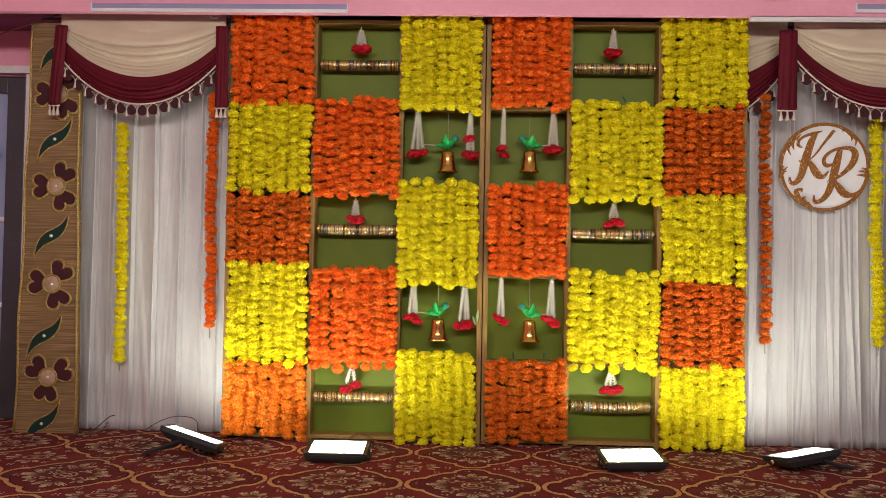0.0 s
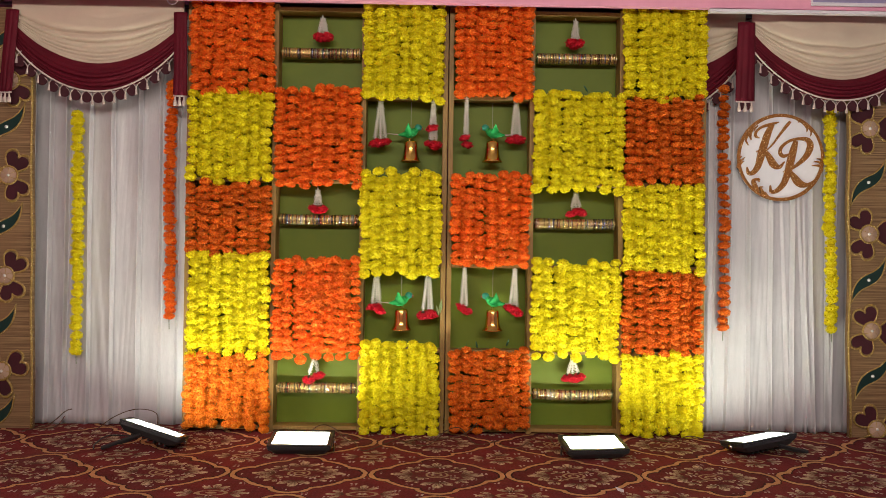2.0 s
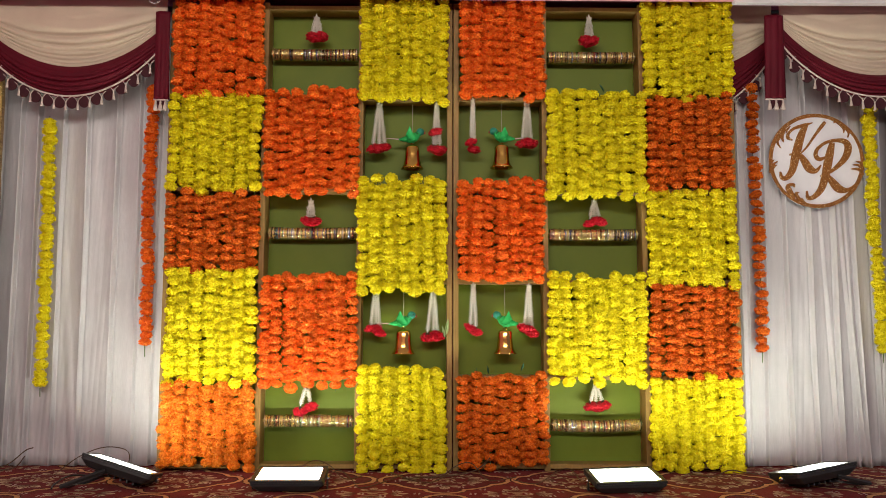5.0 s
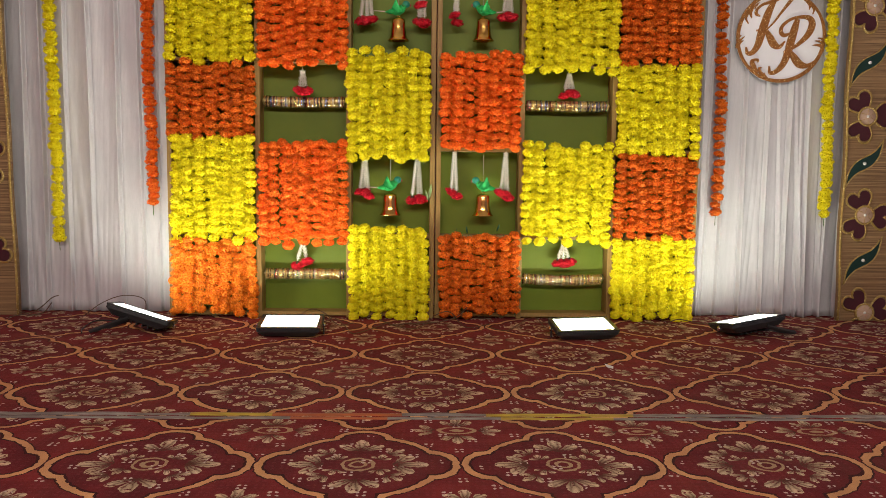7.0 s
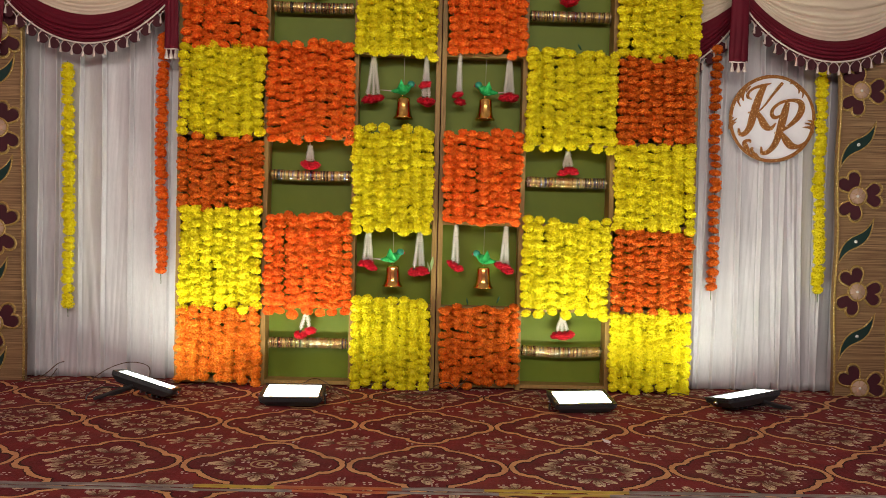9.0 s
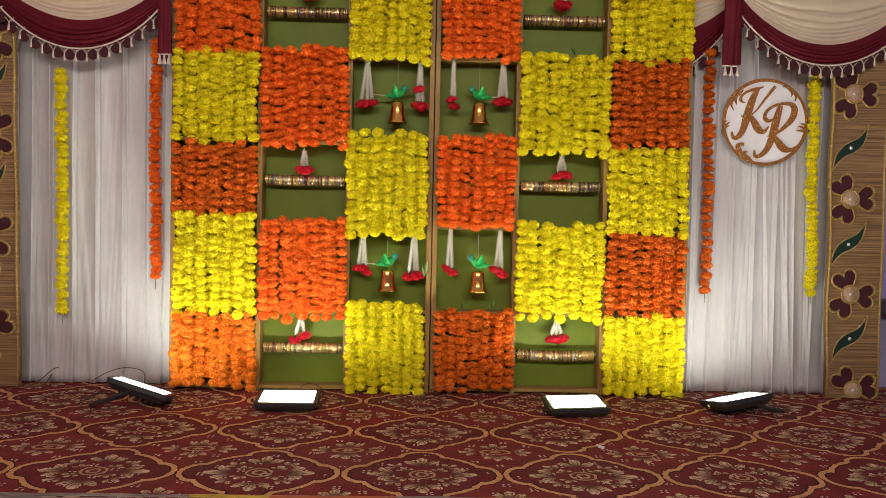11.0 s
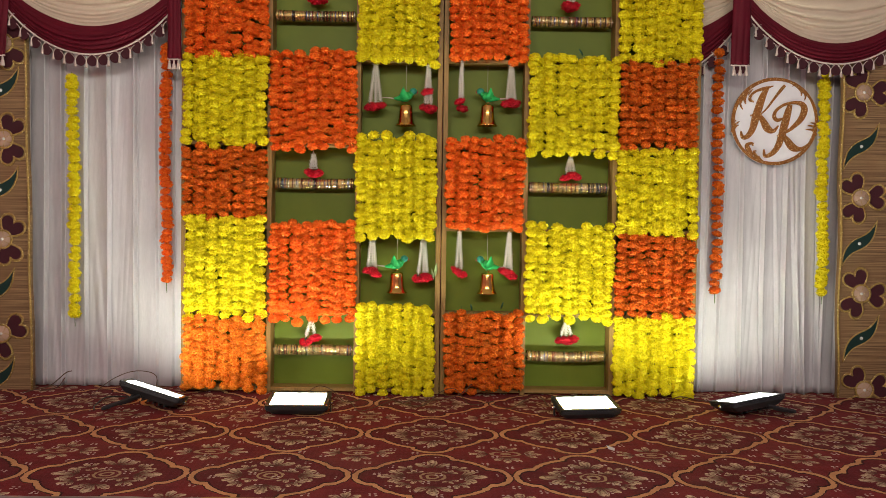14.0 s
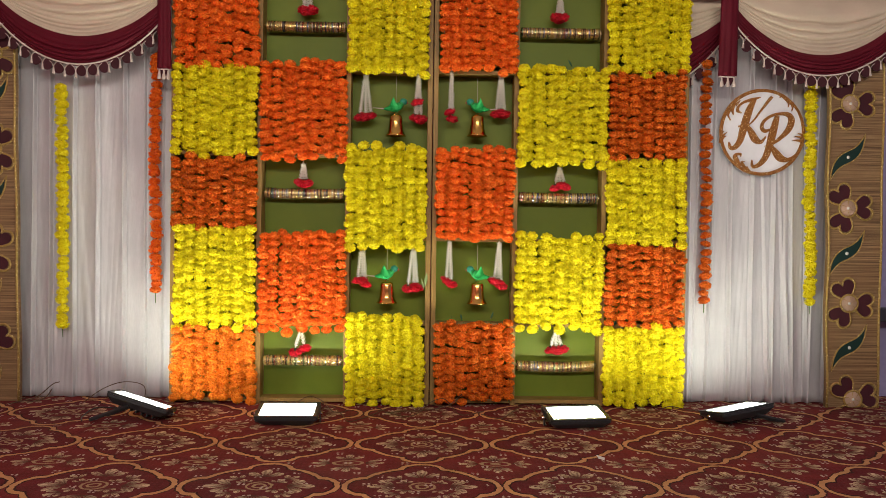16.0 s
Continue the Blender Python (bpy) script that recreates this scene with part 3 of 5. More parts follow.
# ---------- curtains ----------
def curtain(name, x0, x1, y, folds, seed, label, gather, lap):
    """Hanging cloth in knife pleats: each panel swells towards its pleat and drops back sharply. lap: +1 when the pleats open to +x.
    Each fold: its place along the cloth at the top and at the foot, its strength at the top and at the foot."""
    nx, nz = int((x1 - x0) / 0.0026), 44
    vs, fs = [], []
    rnd = random.Random(seed)
    rid = [(f, rnd.uniform(0.0045, 0.0065), rnd.random() * 9, rnd.uniform(0.75, 1.25)) for f in folds]
    for j in range(nz + 1):
        z = 2.50 * j / nz
        v = 1 - j / nz
        edges = []
        for (ut, uf, st, sf), w, ph, k in rid:
            c = x0 + (x1 - x0) * (ut + (uf - ut) * v) + 0.007 * noise.noise((ph, z * 1.3, seed))
            a = max(0.0, st + (sf - st) * v)
            edges.append((c, a * k, w * (1.0 + 0.35 * noise.noise((ph, z * 2.0, seed + 7)))))
        for i in range(nx + 1):
            x = x0 + (x1 - x0) * i / nx
            d = 0.0
            for c, a, w in edges:
                q = (x - c) * lap
                if a > 0.02 and -0.11 < q < 0.03:
                    if q < 0:
                        d += a * (0.026 * (1 + q / 0.11) ** 2.2 + 0.006 * math.exp(q / w))
                    else:
                        d += a * 0.032 * max(0.0, 1 - q / (w * 1.3)) - a * 0.007 * math.exp(-((q - 0.013) / 0.007) ** 2)
            d += 0.012 * noise.noise((x * 5.0, z * 0.5, seed)) + gather * (0.030 * max(0.0, noise.noise((x * 17.0 + z * 1.3, z * 0.45, seed + 3))) + 0.012 * abs(noise.noise((x * 31.0 - z * 1.8, z * 0.5, seed + 6)))) * (1.3 - 0.45 * z)
            d += 0.0006 * noise.noise((x * 50.0, z * 5.0, seed + 5))
            vs.append((x, y - d, 0.004 + z + (0.004 * noise.noise((x * 12, 0, seed)) if j == 0 else 0)))
    for j in range(nz):
        for i in range(nx):
            a = j * (nx + 1) + i
            fs.append((a, a + 1, a + nx + 2, a + nx + 1))
    ob = part(name, mesh_of(name, vs, fs, CURTAIN, True))
    sol = ob.modifiers.new("thick", "SOLIDIFY")
    sol.thickness, sol.offset = 0.002, 1.0
    return tagged(ob, label, "curtain", "white stage curtains")


curtain("curtain", -2.40, -1.43, 4.64, [(u, u + 0.012 * math.sin(u * 40), 1.0, 0.85) for u in (0.015, 0.135, 0.235, 0.37, 0.51, 0.675, 0.805, 0.925, 0.985)], 11, "white satin curtain hanging in pleats to the carpet", 0.42, 1)
curtain("curtain", 1.63, 2.60, 4.64, [(0.07, 0.065, 0.9, 0.8), (0.13, 0.10, 0.6, 0.5), (0.24, 0.19, 1.0, 0.8), (0.33, 0.335, 0.9, 1.0), (0.46, 0.475, 1.0, 0.9), (0.49, 0.59, -0.2, 1.0), (0.60, 0.60, 1.0, 1.1),
                                      (0.565, 0.72, -0.3, 1.2), (0.70, 0.73, 0.9, 1.0), (0.66, 0.69, -0.2, 0.8), (0.80, 0.835, 0.8, 1.1), (0.90, 0.84, 0.9, 0.5), (0.96, 0.95, 0.7, 0.7)], 23, "white satin curtain with gathered folds beside the monogram", 0.32, -1)
tagged(part("curtain_rail", mesh_of("curtain_rail", *tube([(-2.62, 4.60, 2.515), (2.95, 4.60, 2.515)], 0.010, 8), DOOR_GREY, True)), "thin dark rail carrying the curtains", "curtain rail", kind="structure")


# ---------- valances ----------
def swag(x0, x1, clip0, clip1, z_end, dip, cream_end, cream_dip, y, label, seed, tassel_gap=0.062):
    """A draped half-moon of cream cloth with a maroon border and a tasselled fringe. Depths are given at the ends and the middle."""
    t = thing("valance_swag", label, "valance", "valance swags", at=pose(0, y, 0))
    top = 2.513 + max(0.0, y - 4.475) * 0.35
    nu, nv = 72, 52

    def sag(u):
        return (4 * u * (1 - u)) ** 0.92

    def surface(name, fa, fb, folds, gathered, depth, material, lab, bulge):
        vs, fs = [], []
        for j in range(nv + 1):
            v = j / nv
            for i in range(nu + 1):
                x = clip0 + (clip1 - clip0) * i / nu
                u = min(max((x - x0) / (x1 - x0), 0), 1)
                za, zb = fa(u), fb(u)
                z = za + (zb - za) * v
                ends = min(1.0, 0.30 + 3.0 * u * (1 - u))
                low_v = v ** gathered
                swell = 0.9 * noise.noise((u * 2.4, v * 3, seed)) + 0.5 * noise.noise((u * 6, v * 9, seed + 2))
                crease = 1.0 - abs(math.sin(math.pi * folds * low_v + swell)) ** 0.7
                d = bulge * math.sin(math.pi * min(1, v * 0.95)) * (4 * u * (1 - u)) - depth * crease * ends * min(1, v * v * 3 + 0.06) + 0.005 * noise.noise((u * 5, v * 4, seed))
                vs.append((x, -d, z))
        for j in range(nv):
            for i in range(nu):
                a = j * (nu + 1) + i
                fs.append((a, a + 1, a + nu + 2, a + nu + 1))
        ob = part(name, mesh_of(name, vs, fs, material, True), None, t, lab)
        sol = ob.modifiers.new("thick", "SOLIDIFY")
        sol.thickness = 0.003

    inner = lambda u: cream_end - (cream_end - cream_dip) * sag(u)
    outer = lambda u: z_end - (z_end - dip) * sag(u)
    surface("cream_drape", lambda u: top, inner, 7.0, 3.4, 0.026, CREAM, "cream gathered cloth", 0.03)
    surface("border", lambda u: inner(u) + 0.004, outer, 6.0, 1.2, 0.018, MAROON, "maroon gathered border", 0.045)
    # trim cord along the lower edge
    pts = []
    for i in range(60):
        x = clip0 + (clip1 - clip0) * i / 59
        u = min(max((x - x0) / (x1 - x0), 0), 1)
        pts.append((x, -0.024, outer(u)))
    part("trim_cord", mesh_of("trim_cord", *tube(pts, 0.005, 6), FRINGE, True), None, t, "pale trim cord")
    # fringe
    n = max(3, round((clip1 - clip0) / tassel_gap))
    lozenge = mesh_of("fringe_lobe", *plate([(-0.013, -0.002), (-0.029, -0.020), (-0.029, -0.046), (-0.020, -0.060), (-0.006, -0.066), (0.006, -0.066), (0.020, -0.060), (0.029, -0.046), (0.029, -0.020), (0.013, -0.002)], -0.004, 0.006), FELT_MAROON)
    tas = mesh_of("tassel", *joined(lathe([(0.0022, -0.022), (0.0045, -0.027), (0.0030, -0.034), (0.0050, -0.042), (0.0085, -0.070), (0.001, -0.072)], 9),
                                    ribbon([(-0.026, 0.002, 0.003), (-0.012, -0.010, 0.003), (0.0, -0.028, 0.003)], -0.004, 0.004), ribbon([(0.026, 0.002, 0.003), (0.012, -0.010, 0.003), (0.0, -0.028, 0.003)], -0.0035, 0.004)), FRINGE)
    for i in range(n):
        for s, me, nm, dz in ((0.0, lozenge, "fringe_lobe", -0.002), (0.5, tas, "tassel", -0.006)):
            x = clip0 + (clip1 - clip0) * (i + 0.25 + s) / n
            if x > clip1:
                continue
            u = min(max((x - x0) / (x1 - x0), 0), 1)
            slope = (outer(min(u + 0.01, 1)) - outer(max(u - 0.01, 0))) / (0.02 * (x1 - x0))
            o = part(nm, me, None, t)
            o.matrix_local = pose(x, -0.020 - 0.006 * s, outer(u) + dz, 0, math.degrees(-math.atan(slope)) * (0.55 if me is lozenge else 0.1), 0)
    return t


swag(-2.44, -1.44, -2.44, -1.44, 2.26, 1.965, 2.375, 2.128, 4.475, "cream swag with maroon border and tassels over the curtain", 4)
swag(0.85, 1.90, 1.622, 1.90, 2.27, 1.90, 2.37, 2.15, 4.59, "cream swag end with maroon border rising beside the flower wall", 6)
swag(1.895, 2.940, 1.895, 2.845, 2.27, 1.985, 2.39, 2.105, 4.475, "cream swag with maroon border over curtain and woven panel", 8)


def tail(x0, x1, x0b, x1b, z0, z1, label, seed):
    """A maroon strip that hangs between swags, with a short fringe."""
    t = thing("valance_tail", label, "valance", "valance tails", at=pose(0, 4.452, 0))
    nx, nz = 14, 20
    vs, fs = [], []
    for j in range(nz + 1):
        v = j / nz
        for i in range(nx + 1):
            u = i / nx
            x = (x0 + (x0b - x0) * v) * (1 - u) + (x1 + (x1b - x1) * v) * u
            vs.append((x, -0.012 * math.sin(math.pi * u) - 0.010 * abs(math.sin(u * 9 + seed + 0.8 * v)) ** 0.6 * (0.5 + 0.6 * v) - 0.004 * noise.noise((u * 4, v * 3, seed)), z0 + (z1 - z0) * v))
    for j in range(nz):
        for i in range(nx):
            a = j * (nx + 1) + i
            fs.append((a, a + 1, a + nx + 2, a + nx + 1))
    ob = part("cloth", mesh_of("cloth", vs, fs, MAROON, True), None, t)
    sol = ob.modifiers.new("thick", "SOLIDIFY")
    sol.thickness = 0.006
    part("trim_cord", mesh_of("trim_cord", *tube([(x0b, -0.014, z1), ((x0b + x1b) / 2, -0.02, z1 - 0.003), (x1b, -0.014, z1)], 0.005, 6), FRINGE, True), None, t)
    tas = mesh_of("tassel", *lathe([(0.002, 0.0), (0.006, -0.014), (0.005, -0.02), (0.009, -0.030), (0.012, -0.056), (0.001, -0.058)], 9), FRINGE, True)
    lob = mesh_of("fringe_lobe", *plate([(-0.013, 0.0), (-0.014, -0.03), (0, -0.05), (0.014, -0.03), (0.013, 0.0)], -0.002, 0.004), FELT_MAROON)
    n = 3
    for i in range(n):
        part("tassel", tas, None, t).matrix_local = pose(x0b + (x1b - x0b) * (i + 0.5) / n, -0.018, z1 - 0.003)
        if i < n - 1:
            part("fringe_lobe", lob, None, t).matrix_local = pose(x0b + (x1b - x0b) * (i + 1.0) / n, -0.012, z1 - 0.003)


tail(-2.455, -2.385, -2.485, -2.415, 2.43, 1.950, "narrow maroon tail with tassels hanging over the woven panel", 1)
tail(-1.49, -1.415, -1.485, -1.408, 2.43, 1.945, "maroon tail with tassels hanging beside the flower wall", 2)
tail(1.805, 1.90, 1.79, 1.90, 2.43, 1.965, "wide maroon tail with tassels above the monogram", 3)
# ring hooked on the rail
hook = [(-1.50 + 0.03 * math.cos(a), 4.44, 2.505 + 0.028 * math.sin(a)) for a in np.linspace(math.pi * 0.9, math.pi * 2.1, 12)]
tagged(part("curtain_hook", mesh_of("curtain_hook", *tube(hook, 0.0045, 6), PLASTER, True)), "white plastic hook hanging below the beam", "hook")


# ---------- woven side panels ----------
def heart(cx, cz, ang, s):
    out = []
    for i in range(28):
        a = 2 * math.pi * i / 28
        # two round lobes on the outer side, a point at the centre
        hx = 0.61 * s * (16 * math.sin(a) ** 3) / 16
        hz = 0.62 * s * (13 * math.cos(a) - 5 * math.cos(2 * a) - 2 * math.cos(3 * a) - math.cos(4 * a)) / 15
        hz = hz + 0.62 * s
        c, n = math.cos(ang), math.sin(ang)
        out.append((cx + hz * c - hx * n, cz + hz * n + hx * c))
    return out


def outline_cord(points, y, r):
    pts = [(x, y, z) for x, z in points]
    return tube(pts + pts[:2], r, 5)


def low(shape):
    """Trims a shape at the floor."""
    return [(x, y, max(z, 0.003)) for x, y, z in shape[0]], shape[1]


def woven_panel(x0, x1, x0b, x1b, flowers, leaves, mirror, label):
    t = thing("woven_panel", label, "decorative panel", "woven side panels", at=pose(0, 4.50, 0))
    nz = 24
    top = 2.46
    vs, fs = [], []
    for j in range(nz + 1):
        v = j / nz
        w = 0.006 * math.sin(v * 19.0 + x0)
        for x, y in ((x0 + (x0b - x0) * v + w, 0.0), (x1 + (x1b - x1) * v + w * 0.5, 0.0), (x1 + (x1b - x1) * v + w * 0.5, 0.025), (x0 + (x0b - x0) * v + w, 0.025)):
            vs.append((x, y, top + (0.0 - top) * v))
    for j in range(nz):
        for k in range(4):
            fs.append((j * 4 + k, j * 4 + (k + 1) % 4, j * 4 + 4 + (k + 1) % 4, j * 4 + 4 + k))
    fs += [(3, 2, 1, 0), tuple(nz * 4 + k for k in range(4))]
    part("mat", mesh_of("mat", vs, fs, STRAW), None, t, "straw-coloured woven mat")
    for k, dx in ((0, 0.008), (1, -0.008)):
        pts = [(vs[j * 4 + k][0] + dx, -0.003, vs[j * 4 + k][2]) for j in range(nz + 1)]
        part("edging", mesh_of("edging", *tube(pts, 0.008, 6), GOLD_CORD, True), None, t, "gold braid edging")
    sgn = -1 if mirror else 1
    for cx, cz, spin in flowers:
        fl = part("flower", mesh_of("flower", *low(lathe([(0.050, 0.0), (0.046, 0.009), (0.001, 0.010)], 24, pose(cx, 0, cz, 90))), FELT_CREAM, True), None, t, "maroon felt flower with cream centre")
        for deg in (180, 62, -62):
            ang = math.radians((deg if sgn > 0 else 180 - deg) + spin)
            bx, bz = cx + 0.010 * math.cos(ang), cz + 0.010 * math.sin(ang)
            h = heart(bx, bz, ang, 0.114)
            part("petal", mesh_of("petal", *low(plate(h, -0.006, 0.006)), FELT_MAROON), None, fl, "maroon felt petal")
            big = [(bx + (x - bx) * 1.10 + 0.002, bz + (z - bz) * 1.10) for x, z in h]
            part("cord", mesh_of("cord", *low(outline_cord(big, -0.003, 0.0075)), GOLD_CORD, True), None, fl, "gold cord outline")
        ring = [(cx + 0.053 * math.cos(a), cz + 0.053 * math.sin(a)) for a in np.linspace(0, 2 * math.pi, 22)[:-1]]
        part("cord", mesh_of("cord", *low(outline_cord(ring, -0.007, 0.007)), GOLD_CORD, True), None, fl)
        part("bead", mesh_of("bead", *lathe([(0.009, 0.0), (0.008, 0.005), (0.0005, 0.009)], 10, pose(cx, -0.009, cz, 90)), PEARL, True), None, fl)
    for cx, cz in leaves:
        up, lo = [], []
        for i in range(15):
            u = i / 14 * 2 - 1
            mx, mz = 0.108 * u - 0.012 * u ** 3, 0.058 * u + 0.072 * u ** 3
            w = 0.031 * max(0.0, 1 - u * u) ** 1.1
            d = Vector((0.112 - 0.030 * u * u, 0.066 + 0.234 * u * u)).normalized()
            up.append((cx + (mx - d.y * w), cz + mz + d.x * w))
            lo.append((cx + (mx + d.y * w), cz + mz - d.x * w))
        shape = up + lo[::-1][1:-1]
        lf = part("leaf", mesh_of("leaf", *plate(shape, -0.006, 0.006), FELT_GREEN), None, t, "dark green felt leaf")
        big = [(cx + (x - cx) * 1.10, cz + (z - cz) * 1.10) for x, z in shape]
        part("cord", mesh_of("cord", *outline_cord(big, -0.003, 0.005), GOLD_CORD, True), None, lf, "gold cord outline")
        part("bead", mesh_of("bead", *lathe([(0.010, 0.0), (0.009, 0.005), (0.0005, 0.010)], 10, pose(cx, -0.006, cz, 90)), PEARL, True), None, lf)
    return t


woven_panel(-2.63, -2.33, -2.675, -2.285, [(-2.452, 2.03, 0), (-2.452, 1.474, 0), (-2.462, 0.888, -6), (-2.470, 0.332, -36)], [(-2.47, 2.29), (-2.47, 1.757), (-2.475, 1.176), (-2.50, 0.578), (-2.50, 0.055)], False,
            "tall straw mat panel with maroon felt flowers and leaves")
woven_panel(2.475, 2.825, 2.50, 2.83, [(2.612, 1.828, 0), (2.612, 1.202, 4), (2.632, 0.630, -6), (2.668, 0.050, 13)], [(2.606, 1.508), (2.612, 0.930), (2.640, 0.362), (2.61, 2.13)], True,
            "tall straw mat panel with felt flowers, curling at the foot")

# ---------- the flower wall frame ----------
FRONT, BACK = 4.490, 4.605
ROWS_Z = (2.478, 1.972, 1.472, 0.982, 0.478, 0.022)


def stand(x_posts, label):
    t = thing("flower_wall_stand", label, "display stand", "flower wall stands", at=pose(0, 0, 0))
    for x in x_posts:
        part("post", box(x - 0.014, x + 0.014, FRONT, BACK, 0.0, 2.505, 0.002), WOOD, t)
    for a, b in zip(x_posts, x_posts[1:]):
        for i, z in enumerate(ROWS_Z):
            part("rail", box(a + 0.0145, b - 0.0145, FRONT + 0.003, BACK - 0.002, z - 0.011, z + 0.011, 0.002), WOOD, t)
        part("back_board", box(a + 0.0145, b - 0.0145, BACK + 0.001, BACK + 0.007, 0.005, 2.49), GREEN, t, "olive green board")
    return t


stand((-1.405, -0.904, -0.386, 0.094), "wooden display stand with olive green boards, three bays wide")
stand((0.128, 0.606, 1.136, 1.622), "wooden display stand with olive green boards beside its twin")


# ---------- marigold garlands ----------
def marigold(name, seed, R, flat, material, petals=1.0):
    """A ruffled pompom marigold head, threaded along z: small overlapping petals with frilled tips round a core."""
    rnd = random.Random(seed)
    vs, fs = lathe([(0.001, -R * flat * 0.78), (R * 0.58, -R * flat * 0.6), (R * 0.80, 0), (R * 0.58, R * flat * 0.6), (0.001, R * flat * 0.78)], 8)
    vs, fs = list(vs), list(fs)
    for lat in (-68, -44, -24, -6, 12, 30, 50, 72):
        la = radians(lat + rnd.uniform(-5, 5))
        n = max(4, int((17 * math.cos(la) + 3) * petals))
        off = rnd.random() * 6.28
        for i in range(n):
            az = off + 2 * math.pi * (i + rnd.uniform(-0.3, 0.3)) / n
            d = Vector((math.cos(az) * math.cos(la), math.sin(az) * math.cos(la), math.sin(la)))
            east = Vector((-math.sin(az), math.cos(az), 0))
            turn = rnd.uniform(-1.6, 1.6) + (math.pi if rnd.random() < 0.35 else 0.0)
            e = (east * math.cos(turn) + d.cross(east) * math.sin(turn)).normalized()
            up = d.cross(e)
            rr = R * rnd.uniform(0.93, 1.07)
            w = R * rnd.uniform(0.12, 0.19)
            lie = R * rnd.uniform(0.10, 0.30)
            sq = lambda v: Vector((v.x, v.y, v.z * flat))
            o = len(vs)
            vs += [sq(d * R * 0.70 - e * w * 0.5), sq(d * R * 0.70 + e * w * 0.5), sq(d * rr * 0.95 - e * w + up * lie * 0.4), sq(d * rr * 0.95 + e * w + up * lie * 0.4),
                   sq(d * rr - e * w * 0.8 + up * lie), sq(d * rr * 0.97 + up * lie * 0.75), sq(d * rr * 1.02 + e * w * 0.8 + up * lie)]
            fs += [(o, o + 1, o + 3, o + 2), (o + 2, o + 5, o + 4), (o + 2, o + 3, o + 5), (o + 3, o + 6, o + 5)]
    return mesh_of(name, vs, fs, material)


HEADS = {}
for key, mt, R, flat in (("yellow", YELLOW, 0.0345, 0.78), ("orange", ORANGE, 0.0335, 0.68), ("rust", RUST, 0.0335, 0.64), ("amber", LIT_RUST, 0.0345, 0.68)):
    HEADS[key] = [marigold(key + "_marigold", 31 * i + len(key), R, flat, mt) for i in range(5)]
PITCH = {"yellow": 0.0465, "orange": 0.0445, "rust": 0.0425, "amber": 0.0430}
# amber: strands of the rust sort, coloured as the lamp lights them
WORDS = {"yellow": "bright yellow", "orange": "bright orange", "rust": "dark rust-orange", "amber": "amber orange"}
garland_rnd = random.Random(77)


def garland(kind, x, y, z0, z1, sway, label, group, category="garland", gap=1.0, drift=0.0, single=False):
    """A strand of marigold heads on a string, from z0 down to z1."""
    rnd = garland_rnd
    t = thing("marigold_garland", label, category, group, at=pose(x, y, z0))
    L = z0 - z1
    step = PITCH[kind] * gap * rnd.uniform(0.94, 1.07)
    n = max(2, round(L / step))
    ph = rnd.random() * 6
    lean, thin = (20, 0.95) if single else (20, 1.0)
    pts = []
    for i in range(n):
        s = i / max(1, n - 1)
        zz = -0.02 - (L - 0.04) * s
        dx = sway * math.sin(ph + s * 5.0) + rnd.uniform(-0.006, 0.006) + drift * s
        dy = rnd.uniform(-0.010, 0.008)
        pts.append((dx, dy, zz))
        o = part("flower", rnd.choice(HEADS[kind]), None, t)
        k = rnd.uniform(0.88, 1.10) * (1.06 if single else 1.0)
        o.matrix_local = pose(dx, dy, zz + rnd.uniform(-0.006, 0.006), rnd.uniform(-lean, lean), rnd.uniform(-lean, lean), rnd.uniform(0, 360)) @ Matrix.Diagonal((k, k, k * (0.92 + 0.25 * rnd.random()) * thin, 1))
    part("string", mesh_of("string", *tube([(pts[0][0], 0, 0.012)] + pts + [(pts[-1][0], 0, pts[-1][2] - (0.075 if single else 0.03))], 0.0024 if single else 0.0018, 5), STRING), None, t)
    return t


def block(kind, x0, x1, z0, z1, strands=7):
    label = WORDS[kind] + " marigold garland strand hung on the flower wall"
    for layer, n in ((0, strands), (1, strands - 1)):
        for i in range(n):
            x = x0 + 0.034 + (x1 - x0 - 0.068) * (i + 0.5 * layer) / (strands - 1) + garland_rnd.uniform(-0.009, 0.009)
            y = 4.446 + 0.024 * layer + garland_rnd.uniform(-0.010, 0.004)
            garland(kind, x, y, z0 + garland_rnd.uniform(-0.024, 0.016) - 0.02 * layer, z1 + garland_rnd.uniform(-0.018, 0.020) + 0.035 * layer, 0.004, label, WORDS[kind] + " garlands on the flower wall")


C = [(-1.398, -0.905), (-0.905, -0.388), (-0.392, 0.088), (0.136, 0.606), (0.608, 1.138), (1.130, 1.618)]
BLOCKS = [
    (0, "orange", 2.512, 1.965), (0, "yellow", 1.985, 1.440), (0, "rust", 1.455, 1.020), (0, "yellow", 1.045, 0.440), (0, "amber", 0.460, 0.020),
    (1, "orange", 2.020, 1.428), (1, "orange", 1.030, 0.428),
    (2, "yellow", 2.510, 1.935), (2, "yellow", 1.530, 0.915), (2, "yellow", 0.530, 0.005),
    (3, "orange", 2.515, 1.960), (3, "orange", 1.525, 0.968), (3, "rust", 0.505, 0.018),
    (4, "yellow", 2.010, 1.425), (4, "yellow", 1.018, 0.445),
    (5, "yellow", 2.520, 1.965), (5, "rust", 1.992, 1.462), (5, "yellow", 1.480, 0.955), (5, "rust", 0.972, 0.478), (5, "yellow", 0.490, 0.004),
]
for col, kind, z0, z1 in BLOCKS:
    block(kind, *C[col], z0, z1, 7)

